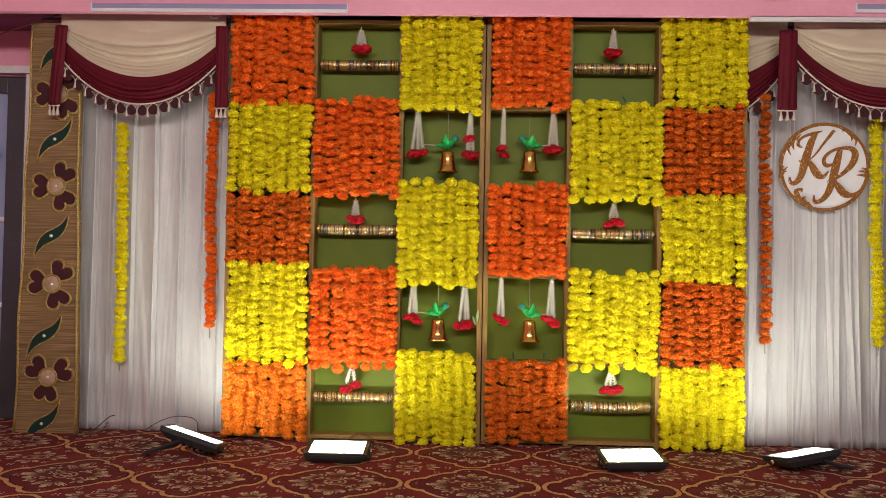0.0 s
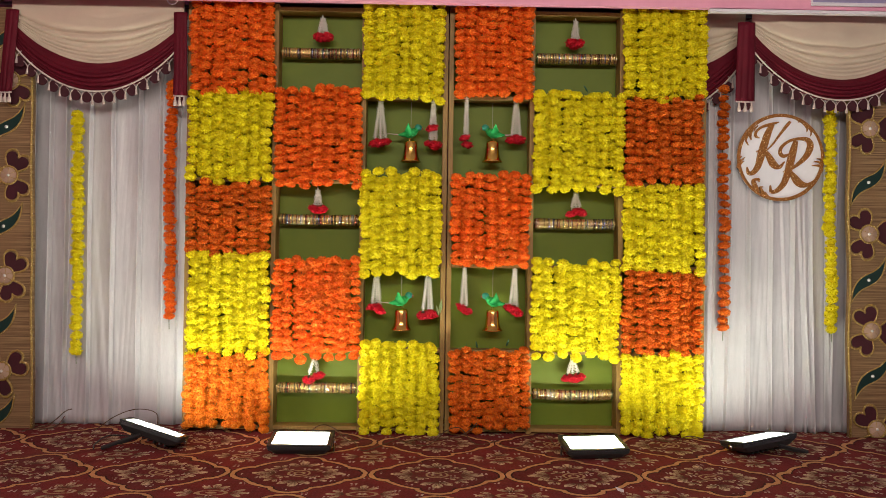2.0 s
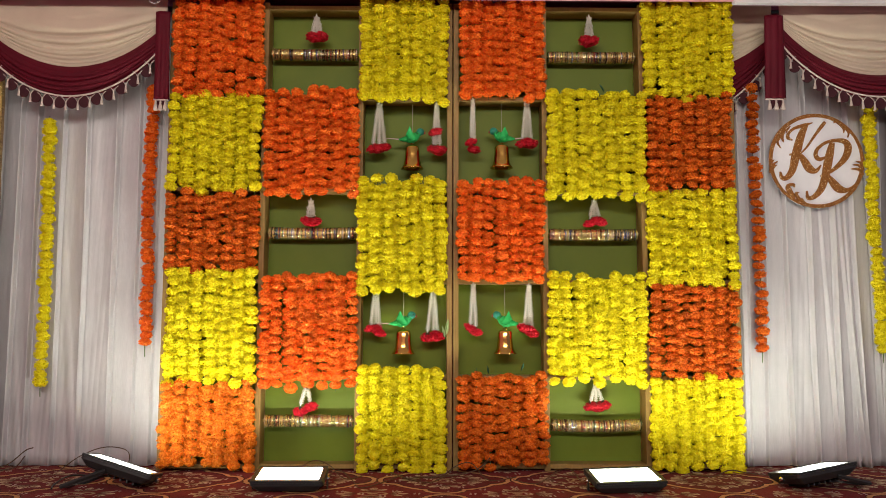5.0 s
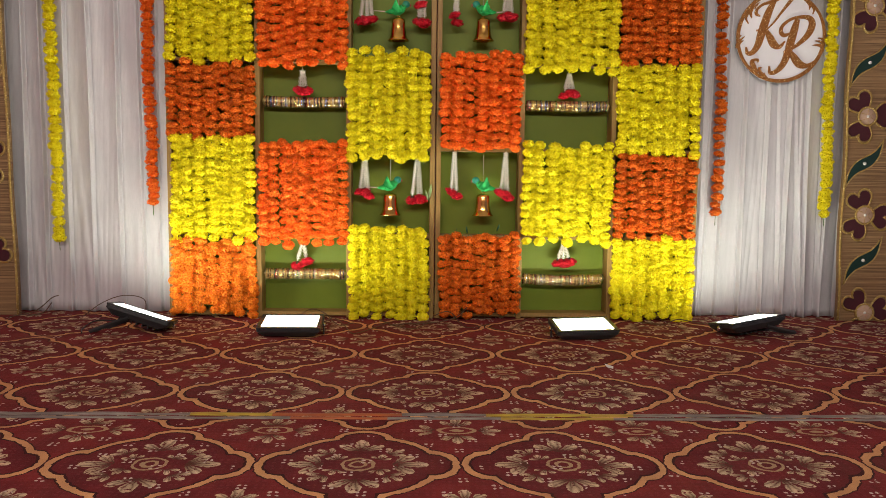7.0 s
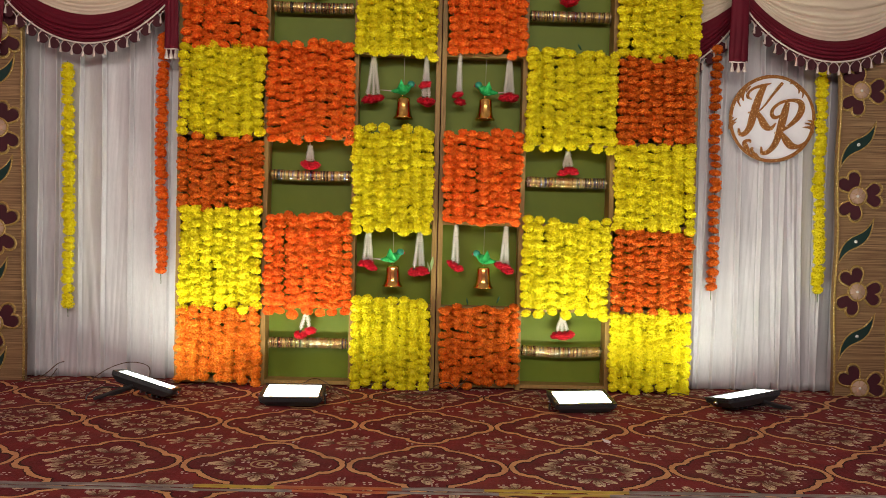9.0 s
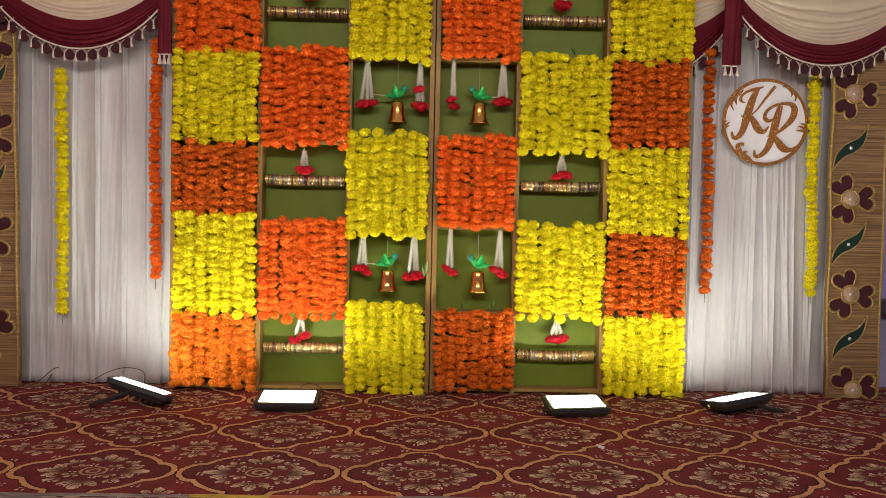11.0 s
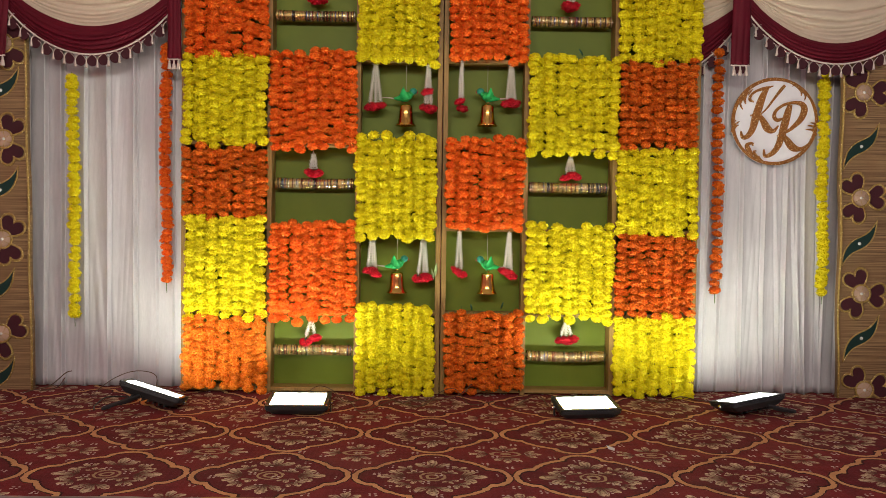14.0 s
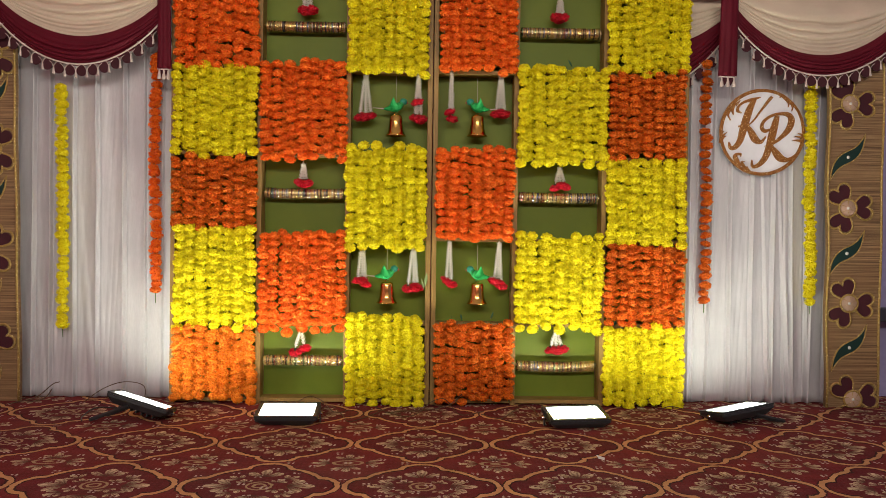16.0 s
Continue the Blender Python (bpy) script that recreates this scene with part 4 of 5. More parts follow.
for kind, x, z0, z1, gap, drift, word in (("yellow", -2.080, 1.870, 0.425, 1.0, 0.004, "single yellow marigold garland hanging before the white curtain"), ("orange", -1.532, 2.06, 0.635, 0.94, 0.003, "single orange marigold garland hanging beside the flower wall"),
                                          ("rust", 1.772, 2.08, 0.610, 1.10, -0.003, "single rust-orange marigold garland hanging before the white curtain"), ("yellow", 2.408, 1.962, 0.612, 0.98, 0.016, "single yellow marigold garland hanging beside the woven panel")):
    garland(kind, x, 4.565, z0, z1, 0.006, word, "garlands hung before the curtains", gap=gap, drift=drift, single=True)


# ---------- rods of bangles ----------
def bangle_mesh(w):
    """One thin bangle about the x axis."""
    vs, fs = [], []
    sides, rim = 22, ((-w, 0.0), (-w * 0.4, 0.0022), (w * 0.4, 0.0022), (w, 0.0), (0.0, -0.0025))
    m = len(rim)
    for k in range(sides):
        a = 2 * math.pi * k / sides
        for dx, dr in rim:
            vs.append((dx, math.sin(a) * (0.0315 + dr), math.cos(a) * (0.0315 + dr)))
    for k in range(sides):
        q = (k + 1) % sides
        for j in range(m):
            fs.append((k * m + j, k * m + (j + 1) % m, q * m + (j + 1) % m, q * m + j))
    return mesh_of("bangle", vs, fs, BANGLES)


BANGLE_MESHES = [bangle_mesh(w) for w in (0.0019, 0.0022, 0.0025)]


def bangle_rod(x0, x1, z, seed, sag):
    rnd = random.Random(seed)
    t = thing("bangle_rod", "rod stacked with glittering gold and coloured bangles", "bangles", "bangle rods in the bays", at=pose((x0 + x1) / 2, 4.545, z))
    L = x1 - x0
    part("rod", mesh_of("rod", *tube([(-L / 2, 0, 0), (0, 0, -sag), (L / 2, 0, 0)], 0.006, 8), WOOD, True), None, t)
    n = 100
    for i in range(n):
        x = -L / 2 + 0.012 + (L - 0.024) * (i + 0.5) / n
        zc = -sag * (1 - (2 * x / L) ** 2) - 0.004
        k = rnd.uniform(0.95, 1.05)
        part("bangle", rnd.choice(BANGLE_MESHES), None, t).matrix_local = pose(x, 0, zc, rnd.uniform(0, 360), 0, 0) @ pose(0, 0, 0, 0, rnd.uniform(-3, 3), rnd.uniform(-3, 3)) @ Matrix.Diagonal((1, k, k, 1))


for i, (x0, x1, z, sag) in enumerate(((-0.888, -0.402, 2.232, 0.002), (-0.888, -0.402, 1.245, 0.004), (-0.888, -0.402, 0.248, -0.002), (0.622, 1.120, 2.224, 0.001), (0.622, 1.120, 1.241, 0.003), (0.622, 1.120, 0.232, 0.009))):
    bangle_rod(x0, x1, z + 0.003, i, sag)


# ---------- hanging bud strings with red flowers ----------
def bud_string(L, seed):
    """A string of small white buds, pointing up and out in whorls."""
    rnd = random.Random(seed)
    groups = [tube([(0, 0, 0), (0, 0, -L)], 0.0025, 5)]
    n = int(L / 0.011)
    for i in range(n):
        z = -0.006 - (L - 0.012) * i / n
        for k in range(4):
            a = 2 * math.pi * (k + 0.5 * (i % 2)) / 4 + rnd.uniform(-0.3, 0.3)
            d = Vector((math.cos(a), math.sin(a), 1.15)).normalized()
            l = rnd.uniform(0.013, 0.019)
            p = Vector((0, 0, z - 0.006))
            s = d.orthogonal().normalized() * 0.0026
            q = d.cross(s)
            vs = [p + s * 0.6, p + q * 0.6, p - s * 0.6, p - q * 0.6] + [p + d * l * 0.7 + v for v in (s, q, -s, -q)] + [p + d * l]
            fs = [(0, 1, 5, 4), (1, 2, 6, 5), (2, 3, 7, 6), (3, 0, 4, 7), (4, 5, 8), (5, 6, 8), (6, 7, 8), (7, 4, 8)]
            groups.append((vs, fs))
    return joined(*groups)


BUDS = {L: [mesh_of("bud_string", *bud_string(L, s), WHITE_BUD) for s in (1, 2)] for L in (0.10, 0.12, 0.20, 0.235)}
ROSES = [marigold("red_flower", 400 + i, 0.034, 0.55, RED, 0.8) for i in range(3)]
GREEN_CALYX = simple("calyx_green", (0.03, 0.05, 0.02), rough=0.7)


def tassel(x, y, z, L, roses, seed):
    rnd = random.Random(seed)
    t = thing("bud_tassel", "white bud strings ending in red fabric flowers", "flower tassel", "bud tassels in the bays", at=pose(x, y, z))
    part("knot", mesh_of("knot", *lathe([(0.001, 0.02), (0.004, 0.01), (0.008, 0.0), (0.006, -0.008), (0.001, -0.012)], 8), WHITE_BUD, True), None, t)
    for i, (dx, dz) in enumerate(roses):
        lean = math.degrees(math.atan2(dx, L))
        st = part("bud_string", rnd.choice(BUDS[L]), None, t)
        st.matrix_local = pose(dx * 0.15, 0.006 * (i - 1), 0, 0, -lean, 0) @ Matrix.Diagonal((1.3, 1.3, 1.0, 1))
        k = rnd.uniform(1.05, 1.25)
        r = part("rose", rnd.choice(ROSES), None, t, "red fabric flower")
        r.matrix_local = pose(dx * 1.15, -0.004 * i, -L + dz - 0.012, rnd.uniform(-25, 25), rnd.uniform(-25, 25), rnd.uniform(0, 360)) @ Matrix.Diagonal((k, k, k, 1))
        part("calyx", mesh_of("calyx", *lathe([(0.002, 0.022), (0.008, 0.014), (0.015, 0.006), (0.016, 0.0)], 8, pose(dx * 1.1, 0, -L + dz - 0.004)), GREEN_CALYX, True), None, t)
    return t


for i, (x, z, L, roses) in enumerate((
        (-0.287, 1.945, 0.235, [(-0.028, 0.0), (0.002, -0.004), (0.028, 0.004)]), (0.023, 1.945, 0.235, [(-0.014, 0.0), (0.016, -0.012), (-0.004, 0.090)]),
        (0.219, 1.970, 0.235, [(-0.008, 0.012), (0.006, -0.030)]), (0.512, 1.972, 0.235, [(-0.022, 0.0), (0.020, 0.0), (0.0, 0.010)]),
        (-0.293, 0.962, 0.235, [(-0.024, 0.020), (0.016, -0.004), (0.0, 0.018)]), (0.008, 0.945, 0.235, [(-0.026, -0.01), (0.020, 0.0), (0.004, -0.012)]),
        (0.220, 0.968, 0.235, [(-0.014, 0.018), (0.012, -0.004)]), (0.516, 0.965, 0.235, [(-0.024, 0.018), (0.012, -0.006), (0.0, 0.010)]),
        (-0.637, 2.432, 0.10, [(-0.018, 0.0), (0.004, -0.012), (0.026, 0.0)]), (-0.650, 1.415, 0.10, [(-0.014, 0.0), (0.018, 0.0), (0.0, -0.006)]), (-0.654, 0.425, 0.10, [(-0.028, -0.012), (0.022, 0.012)]),
        (0.859, 2.440, 0.12, [(-0.018, 0.0), (0.016, -0.004), (0.0, -0.012)]), (0.872, 1.420, 0.10, [(-0.022, -0.010), (0.0, 0.002), (0.026, 0.0)]), (0.866, 0.442, 0.10, [(-0.028, 0.0), (0.0, -0.006), (0.032, 0.004)]))):
    tassel(x, 4.497 if L > 0.2 else 4.512, z, L, roses, i)


# ---------- bells with toy birds ----------
def bell(x, z_rim, z_hang, seed):
    t = thing("hanging_bell", "small polished gold bell hanging on a thread", "bell", "hanging gold bells", at=pose(x, 4.50, z_rim))
    prof = [(0.0005, 0.126), (0.022, 0.125), (0.033, 0.120), (0.0365, 0.110), (0.038, 0.075), (0.041, 0.042), (0.046, 0.022), (0.053, 0.009), (0.058, 0.004), (0.058, 0.0), (0.050, 0.002), (0.040, 0.02), (0.032, 0.06), (0.028, 0.10), (0.0005, 0.115)]
    part("bell_body", mesh_of("bell_body", *lathe([(a * 1.04, b) for a, b in prof], 32), GOLD, True), None, t, "polished gold bell")
    part("clapper", mesh_of("clapper", *joined(lathe([(0.002, 0.11), (0.002, 0.02)], 6), lathe([(0.001, 0.024), (0.010, 0.016), (0.011, 0.008), (0.001, 0.0)], 10)), GOLD, True), None, t)
    ringp = [(0.008 * math.cos(a), 0, 0.132 + 0.009 * math.sin(a)) for a in np.linspace(0, 2 * math.pi, 13)]
    part("loop", mesh_of("loop", *tube(ringp, 0.002, 5), GOLD, True), None, t)
    part("thread", mesh_of("thread", *tube([(0, 0.004, 0.14), (0, 0.004, z_hang - z_rim)], 0.0011, 5), THREAD), None, t)


def ball(c, r, n=14, m=None, squash=(1, 1, 1)):
    prof = [(max(0.0006, math.sin(math.pi * i / 10)), -math.cos(math.pi * i / 10)) for i in range(11)]
    M = Matrix.Translation(c) @ (m or Matrix.Identity(4)) @ Matrix.Diagonal((r * squash[0], r * squash[1], r * squash[2], 1))
    return lathe(prof, n, M)


def bird_mesh():
    """A simplified toy bird that looks along +x, its feet at the origin."""
    pieces = [
        (0, ball((0.0, 0, 0.034), 0.033, m=pose(0, 0, 0, 0, -24, 0), squash=(1.35, 0.72, 0.86))),
        (4, ball((0.046, 0, 0.071), 0.0225, squash=(1.05, 0.9, 0.95))),
        (0, tube([(0.02, 0, 0.045), (0.034, 0, 0.058), (0.045, 0, 0.068)], [0.022, 0.017, 0.014], 10)),
        (0, tube([(-0.030, 0, 0.028), (-0.055, 0, 0.022), (-0.080, 0, 0.022)], [0.020, 0.013, 0.004], 8)),
        (1, tube([(-0.075, 0, 0.022), (-0.10, 0, 0.024), (-0.150, 0, 0.026)], [0.0045, 0.003, 0.0012], 6)),
        (2, tube([(0.062, 0, 0.070), (0.072, 0, 0.066), (0.074, 0, 0.057)], [0.007, 0.005, 0.001], 7)),
        (3, ball((0.054, -0.015, 0.073), 0.0042)),
        (3, tube([(0.026 + 0.016 * math.cos(a) * 0.6, 0.019 * math.sin(a), 0.056 - 0.010 * math.cos(a)) for a in np.linspace(0, 2 * math.pi, 15)], 0.0022, 5)),
        (0, tube([(0.006, 0, 0.0), (0.006, 0, 0.012)], 0.004, 6)),
    ]
    for side in (-1, 1):
        wing = [(0.018, 0.022), (0.006, 0.040), (-0.022, 0.092), (-0.030, 0.070), (-0.040, 0.048), (-0.030, 0.026), (-0.006, 0.012)]
        vs = [(x, side * (0.020 + 0.25 * (z - 0.02) * (side < 0)), z) for x, z in wing] + [(x, side * (0.026 + 0.25 * (z - 0.02) * (side < 0)), z) for x, z in wing]
        n = len(wing)
        pieces.append((0, (vs, [tuple(range(n)), tuple(range(n, 2 * n))[::-1]] + [(i, (i + 1) % n, n + (i + 1) % n, n + i) for i in range(n)])))
    idx = []
    for mi, (v, f) in pieces:
        idx += [mi] * len(f)
    vs, fs = joined(*[p for _, p in pieces])
    return mesh_of("bird_figurine", vs, fs, [BIRD, TAIL, BEAK, TOY_DARK, BIRD_HEAD], True, idx)


BIRD_MESH = bird_mesh()
for i, (x, zr, top, face) in enumerate(((-0.107, 1.588, 1.945, 1), (0.374, 1.594, 1.95, -1), (-0.148, 0.600, 0.95, 1), (0.388, 0.602, 0.95, -1))):
    bell(x, zr, top, i)
    b = new("bird_figurine", BIRD_MESH)
    b.matrix_world = pose(x, 4.50, zr + 0.138, 0, 0, 8 if face > 0 else 172) @ Matrix.Diagonal((0.93, 0.93, 0.93, 1))
    tagged(b, "small green felt toy bird perched on a gold bell", "toy bird", "toy birds on the bells")


# ---------- monogram disc ----------
def monogram():
    R = 0.262
    t = thing("monogram_disc", "round white board with bronze glitter initials and leafy rim", "sign", at=pose(2.118, 4.585, 1.660))
    circ = [(R * math.cos(a), R * math.sin(a)) for a in np.linspace(0, 2 * math.pi, 73)[:-1]]
    part("board", mesh_of("board", *plate(circ, 0.0, 0.010), DISC_WHITE), None, t, "white board")
    n = 72
    vs, fs = [], []
    for i in range(n):
        a = 2 * math.pi * i / n
        w = 0.013 + 0.007 * max(0, math.cos(a - radians(140))) + 0.006 * max(0, math.cos(a - radians(-60)))
        for r, y in ((R + 0.002, 0.0), (R + 0.002, -0.005), (R - w, -0.005), (R - w, 0.0)):
            vs.append((r * math.cos(a), y, r * math.sin(a)))
    for i in range(n):
        k = (i + 1) % n
        for j in range(3):
            fs.append((i * 4 + j, k * 4 + j, k * 4 + j + 1, i * 4 + j + 1))
    part("rim", mesh_of("rim", vs, fs, GLITTER), None, t, "bronze glitter rim")
    S = R / 240.0

    level = [0.0]

    def stroke(pts):
        level[0] += 0.0003
        return ribbon([((x - 268) * S, (265 - y) * S, w * S) for x, y, w in pts], -0.0052 - level[0], 0.0050 + level[0])

    k_strokes = [
        [(150, 160, 6), (128, 148, 16), (134, 122, 14), (165, 98, 14), (210, 84, 18), (256, 70, 5)],
        [(222, 82, 22), (198, 130, 36), (178, 190, 42), (160, 255, 42), (143, 315, 34), (115, 352, 26), (90, 352, 20), (82, 322, 8)],
        [(320, 66, 15), (300, 90, 17), (262, 140, 12), (222, 195, 9), (185, 232, 6)],
        [(180, 225, 14), (205, 265, 34), (230, 305, 40), (262, 318, 22), (290, 288, 6)],
        [(130, 235, 8), (160, 232, 14)],
    ]
    r_strokes = [
        [(318, 245, 8), (285, 258, 20), (265, 240, 20), (275, 205, 16), (320, 172, 15), (375, 160, 17), (418, 168, 28), (432, 200, 36), (415, 248, 32), (375, 292, 22), (330, 325, 14), (282, 345, 8)],
        [(352, 172, 24), (338, 225, 38), (322, 290, 42), (308, 350, 38), (285, 410, 32), (250, 448, 24), (218, 455, 18), (212, 420, 7)],
        [(322, 340, 14), (345, 375, 36), (375, 408, 40), (415, 415, 22), (455, 392, 12), (495, 345, 5)],
    ]
    part("letter", mesh_of("letter", *joined(*[stroke(s) for s in k_strokes]), GLITTER), None, t, "glitter letter K")
    part("letter", mesh_of("letter", *joined(*[stroke(s) for s in r_strokes]), GLITTER), None, t, "glitter letter R")
    for s in ([(345, 48, 6), (385, 66, 16), (412, 98, 10), (412, 122, 3)], [(375, 58, 6), (412, 84, 16), (436, 118, 9), (432, 146, 3)], [(350, 46, 4), (368, 58, 9), (364, 72, 3)],
              [(125, 88, 5), (92, 130, 18), (74, 170, 10), (88, 202, 3)], [(118, 100, 5), (98, 140, 14), (104, 172, 3)], [(140, 90, 4), (126, 106, 9), (118, 124, 3)],
              [(28, 330, 8), (38, 296, 14), (70, 268, 3)], [(38, 320, 6), (52, 296, 10), (66, 290, 3)], [(28, 290, 4), (44, 268, 8), (52, 262, 2)],
              [(150, 455, 8), (124, 420, 26), (118, 395, 18), (146, 388, 12), (150, 402, 3)], [(195, 480, 5), (168, 458, 16), (156, 432, 10), (172, 430, 3)], [(210, 488, 4), (192, 474, 9), (184, 456, 3)],
              [(500, 340, 8), (484, 310, 14), (440, 306, 3)], [(498, 318, 7), (484, 290, 11), (452, 284, 3)], [(500, 298, 6), (490, 275, 8), (468, 268, 3)]):
        part("flourish", mesh_of("flourish", *stroke(s), GLITTER), None, t)


monogram()


# ---------- flood lights ----------
def flood_light(m, label, prop):
    """A flat LED flood light lying on its back: lens plane is local z = 0, looking up."""
    t = thing("flood_light", label, "flood light", "LED flood lights on the carpet", at=m)
    bm = bmesh.new()
    pts = [(0.165, 0.114, -0.004), (0.165, 0.114, -0.018), (0.135, 0.090, -0.048), (0.110, 0.075, -0.052)]
    rings = []
    for hx, hy, z in pts:
        ring = []
        for sx, sy in ((-1, -1), (1, -1), (1, 1), (-1, 1)):
            for q in range(4):
                a = math.pi / 2 * q / 3
                cx, cy, r = sx * (hx - 0.02), sy * (hy - 0.02), 0.02
                base = {(-1, -1): math.pi, (1, -1): 1.5 * math.pi, (1, 1): 0.0, (-1, 1): 0.5 * math.pi}[(sx, sy)]
                ring.append(bm.verts.new((cx + r * math.cos(base + a), cy + r * math.sin(base + a), z)))
        rings.append(ring)
    for a, b in zip(rings, rings[1:]):
        for i in range(16):
            bm.faces.new((a[i], a[(i + 1) % 16], b[(i + 1) % 16], b[i]))
    bm.faces.new(rings[0])
    bm.faces.new(rings[-1][::-1])
    part("housing", bm, BLACK, t, "black cast housing")
    bz = bmesh.new()
    for x0, x1, y0, y1 in ((-0.163, 0.163, -0.112, -0.090), (-0.163, 0.163, 0.090, 0.112), (-0.163, -0.140, -0.090, 0.090), (0.140, 0.163, -0.090, 0.090)):
        add_box(bz, x0, x1, y0, y1, -0.004, 0.006, 0.002)
    part("bezel", bz, BLACK, t, "black bezel")
    part("lens", box(-0.140, 0.140, -0.090, 0.090, -0.003, 0.0015), SIDE_LENS if prop else LENS, t, "glowing white lens")
    for fx in np.linspace(-0.09, 0.09, 7):
        part("fin", box(fx - 0.003, fx + 0.003, -0.07, 0.07, -0.066, -0.050), BLACK, t)
    for sx in (-1, 1):
        part("bracket_arm", box(sx * 0.170 - 0.003, sx * 0.170 + 0.003, -0.012, 0.012, -0.075 if not prop else -0.03, -0.006, 0.001), BLACK, t)
        part("bolt", mesh_of("bolt", *lathe([(0.001, 0.010), (0.010, 0.009), (0.011, 0.0)], 10, pose(sx * 0.172, 0, -0.02, 0, 90 * sx, 0)), FOIL, True), None, t)
    return t


def lamp_cable(points, label, material=CABLE, r=0.0026):
    pts = spline(points, 8)
    ob = part("cable", mesh_of("cable", *tube([tuple(p) for p in pts], r, 6), material, True))
    tagged(ob, label, "cable", "cables on the carpet")


def strut(lamp, pts):
    part("stand_bracket", mesh_of("stand_bracket", *tube(pts, 0.010, 4), BLACK), None, lamp, "black stand bracket")


lamp_b = flood_light(pose(-0.645, 4.010, 0.066, 8, 0, 1), "black LED flood light glowing white, lying face up", False)
lamp_c = flood_light(pose(0.888, 3.985, 0.066, 8, -1, 5), "black LED flood light glowing white, lying face up", False)
lamp_a = flood_light(pose(-1.425, 4.055, 0.102, -9, 18, 2), "black LED flood light propped up towards the flower wall", True)
lamp_d = flood_light(pose(1.785, 4.06, 0.086, -9, -7, 15), "black LED flood light propped up, tilted to the flower wall", True)
strut(lamp_a, [(-0.04, -0.10, -0.040), (-0.10, -0.108, -0.085), (-0.195, -0.11, -0.160), (-0.200, 0.0, -0.163), (-0.195, 0.10, -0.160), (-0.10, 0.098, -0.085), (-0.04, 0.09, -0.040)])
strut(lamp_d, [(0.05, -0.10, -0.040), (0.12, -0.108, -0.070), (0.205, -0.11, -0.100), (0.210, 0.0, -0.101), (0.205, 0.10, -0.100), (0.12, 0.098, -0.070), (0.05, 0.09, -0.040)])

lamp_cable([(-0.50, 4.10, 0.03), (-0.44, 4.16, 0.06), (-0.37, 4.12, 0.02), (-0.32, 4.02, 0.004), (-0.22, 4.16, 0.006), (-0.14, 4.26, 0.02)], "brown cable looping from a flood light over carpet")
lamp_cable([(-0.66, 4.13, 0.04), (-0.58, 4.24, 0.09), (-0.50, 4.25, 0.07), (-0.42, 4.22, 0.01), (-0.34, 4.30, 0.006)], "brown cable behind a flood light")
lamp_cable([(-0.14, 4.26, 0.006), (-0.02, 4.14, 0.006), (0.05, 4.22, 0.012), (0.12, 4.32, 0.05), (0.20, 4.30, 0.07), (0.28, 4.20, 0.006), (0.42, 4.28, 0.006)], "brown cable lying along the foot of the flower wall")
lamp_cable([(-0.20, 4.33, 0.02), (-0.12, 4.22, 0.012), (-0.05, 4.28, 0.006), (0.08, 4.30, 0.006), (0.22, 4.33, 0.03), (0.30, 4.40, 0.08)], "brown cable lying slack along the foot of the flower wall", CABLE, 0.003)
lamp_cable([(0.70, 4.06, 0.03), (0.66, 4.14, 0.07), (0.60, 4.20, 0.04), (0.50, 4.12, 0.004), (0.40, 4.22, 0.004)], "brown cable behind a flood light")
lamp_cable([(-2.30, 4.40, 0.006), (-2.18, 4.46, 0.03), (-2.10, 4.50, 0.10), (-2.06, 4.50, 0.115)], "brown wire end sticking up from the carpet", CABLE, 0.003)
lamp_cable([(-2.22, 4.44, 0.006), (-2.14, 4.48, 0.02), (-2.11, 4.52, 0.07)], "brown wire end sticking up from the carpet", CABLE, 0.003)
lamp_cable([(-1.90, 4.45, 0.006), (-1.80, 4.48, 0.08), (-1.68, 4.49, 0.12), (-1.56, 4.47, 0.10), (-1.54, 4.42, 0.01)], "thin brown wire arching before the white curtain", CABLE, 0.0025)
lamp_cable([(-1.72, 3.98, 0.006), (-1.76, 4.10, 0.006), (-1.74, 4.24, 0.02), (-1.60, 4.30, 0.006), (-1.40, 4.34, 0.006)], "black flood light lead on the carpet", DARK_CABLE, 0.004)
lamp_cable([(1.30, 4.38, 0.006), (1.40, 4.30, 0.006), (1.50, 4.34, 0.03), (1.60, 4.36, 0.012), (1.72, 4.30, 0.006)], "brown wire at the foot of the flower wall", CABLE, 0.003)
lamp_cable([(-4.0, 4.60, 2.30), (-3.2, 4.55, 2.30), (-2.8, 4.50, 2.40), (-2.45, 4.46, 2.50)], "thin brown wire strung along the pink wall", CABLE, 0.004)

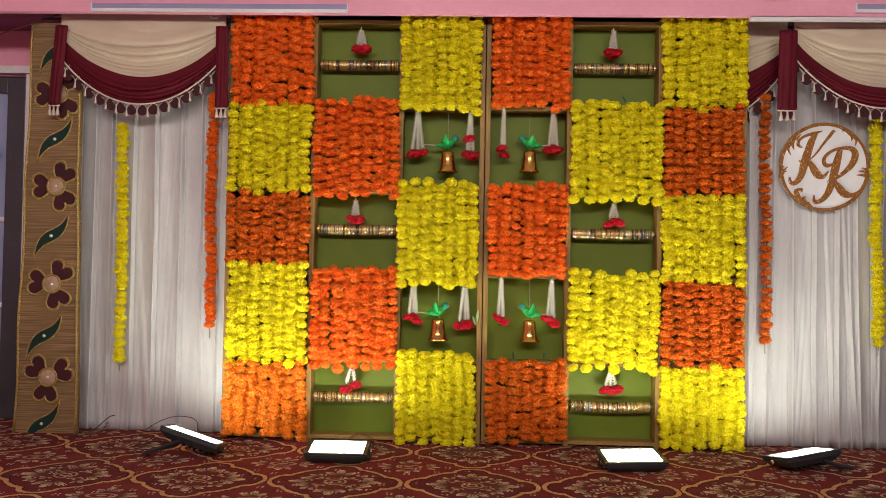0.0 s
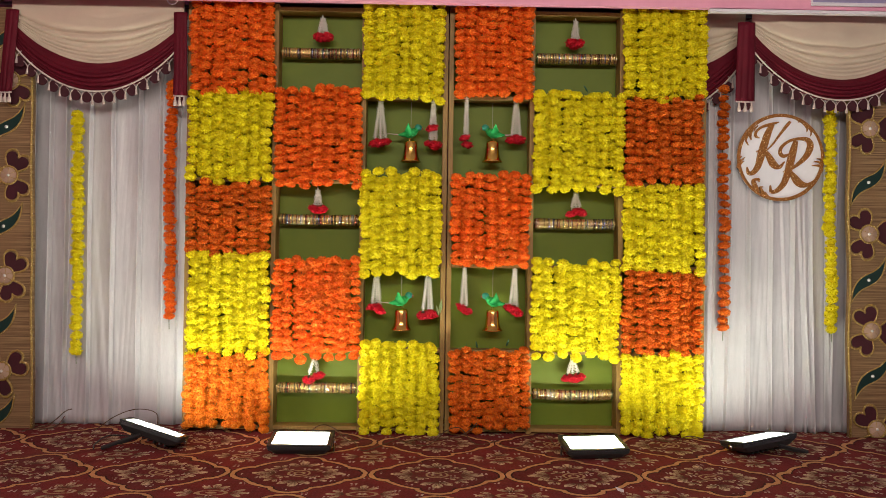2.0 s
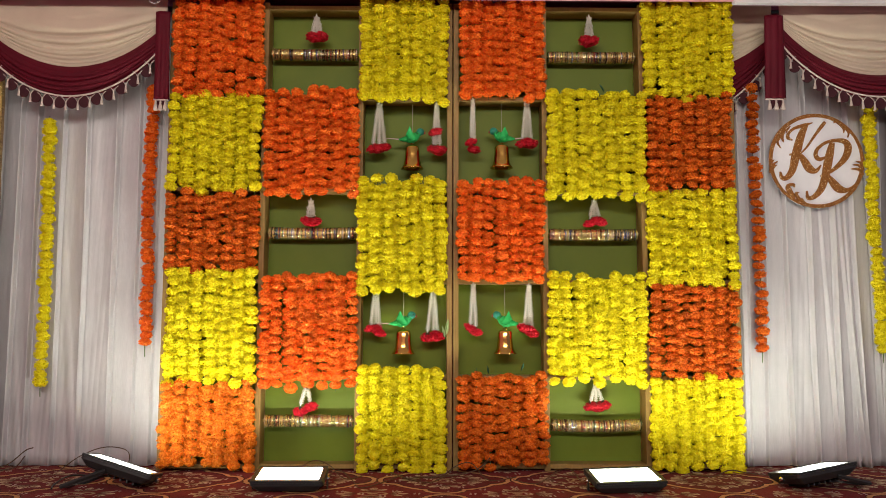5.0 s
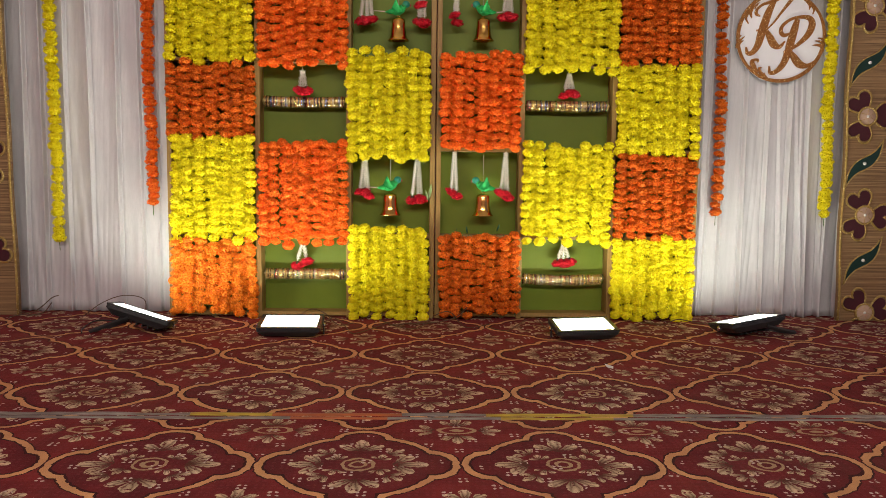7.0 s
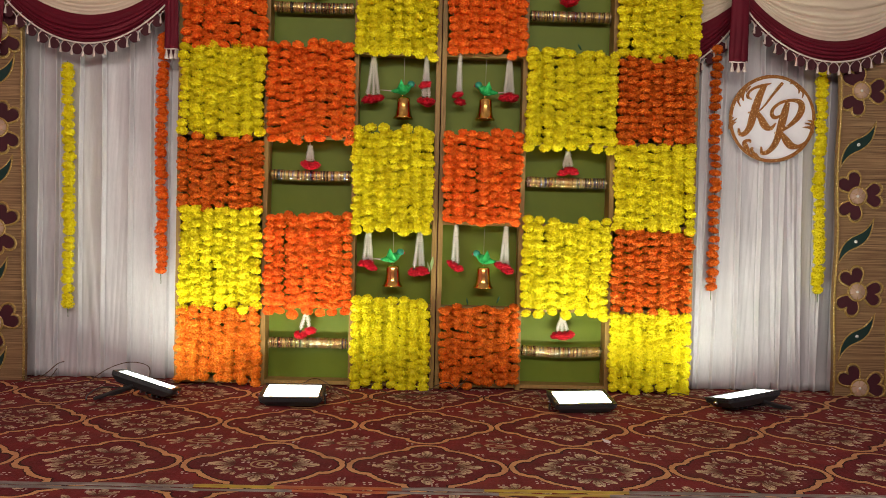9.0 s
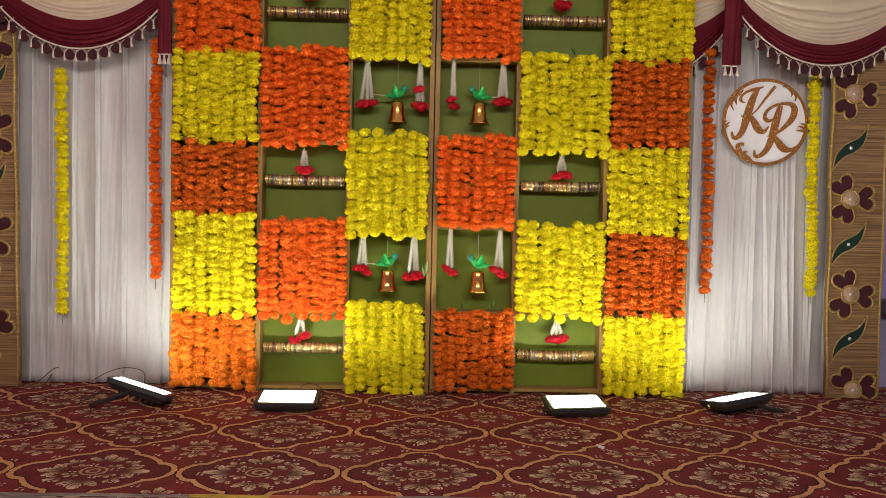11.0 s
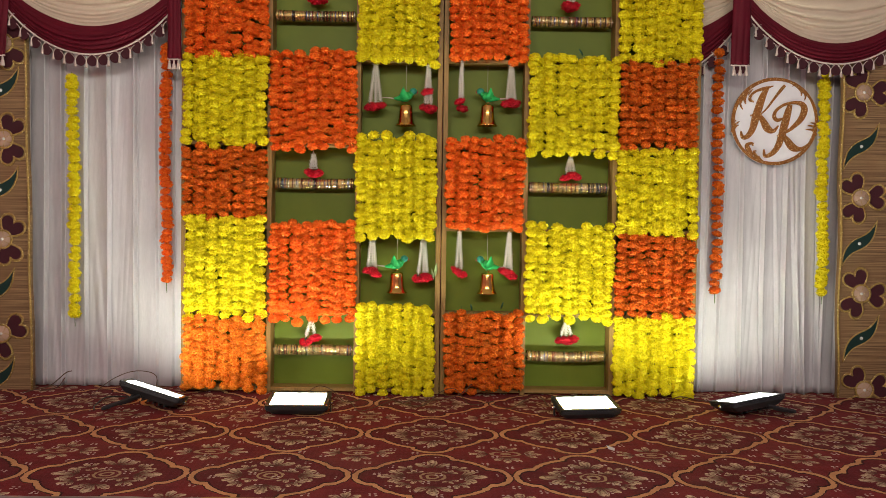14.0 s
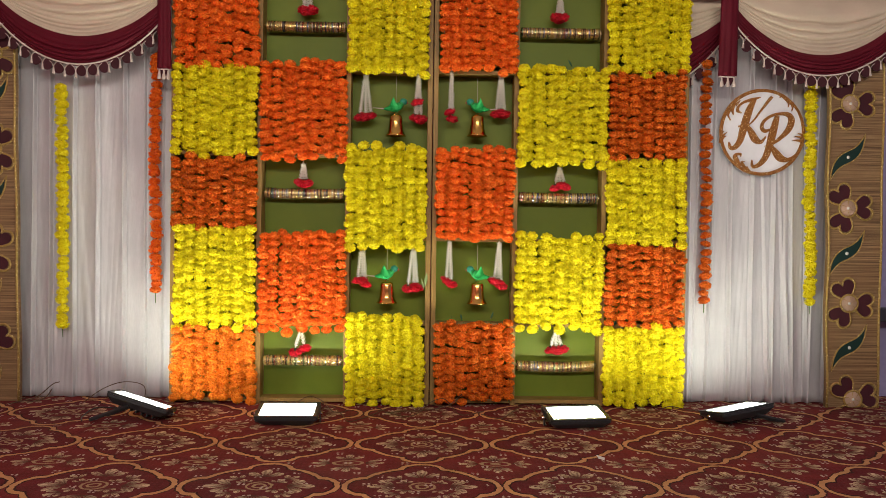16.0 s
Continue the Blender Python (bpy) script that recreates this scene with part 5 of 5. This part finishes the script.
# a scrap of paper on the carpet
scrap = mesh_of("paper_scrap", [(0.868, 3.33, 0.003), (0.888, 3.30, 0.004), (0.894, 3.32, 0.010), (0.872, 3.385, 0.004), (0.866, 3.37, 0.008)], [(0, 1, 2, 3, 4)], PLASTER)
sc = part("paper_scrap", scrap)
sc.modifiers.new("thick", "SOLIDIFY").thickness = 0.001
tagged(sc, "tiny white paper scrap lying on the carpet", "litter")


# pale leaf tips and green stem ends among the garlands
def leaf_tip(x, z, L, tilt, material, label):
    vs, fs = [], []
    for i in range(7):
        u = i / 6
        w = L * 0.10 * math.sin(math.pi * (0.08 + 0.92 * u)) + 0.001
        for sx in (-1, 0, 1):
            vs.append((sx * w, -0.004 * (1 - abs(sx)) - 0.012 * math.sin(u * 2.2), L * u))
    for i in range(6):
        for k in range(2):
            a = i * 3 + k
            fs.append((a, a + 1, a + 4, a + 3))
    ob = part("leaf_tip", mesh_of("leaf_tip", vs, fs, material, True))
    ob.matrix_world = pose(x, 4.485, z, 0, tilt, 0)
    ob.modifiers.new("thick", "SOLIDIFY").thickness = 0.0012
    tagged(ob, label, "leaf", "loose leaf tips on the flower wall")


PALE_LEAF = simple("pale_leaf", (0.32, 0.44, 0.18), rough=0.6)
STEM_GREEN = simple("stem_green", (0.03, 0.12, 0.06), rough=0.6)
leaf_tip(0.076, 0.70, 0.085, 8, PALE_LEAF, "pale green leaf caught on the post")
leaf_tip(0.070, 0.69, 0.06, -14, PALE_LEAF, "pale green leaf caught on the post")
for lx, lz, lt in ((0.47, 0.515, 18), (0.30, 0.500, -12), (1.21, 0.480, 6), (-1.19, 0.455, 10), (0.93, 2.015, -35), (-0.97, 0.02, 15)):
    leaf_tip(lx, lz, 0.045, lt, STEM_GREEN, "dark green stem end poking from the garlands")
ring_pts = [(-0.412 + 0.011 * math.cos(a), 4.405, 1.462 + 0.011 * math.sin(a)) for a in np.linspace(0, 2 * math.pi, 15)]
tagged(part("hook_ring", mesh_of("hook_ring", *tube(ring_pts, 0.0022, 5), GOLD, True)), "tiny brass ring tied to the garland end", "ring")
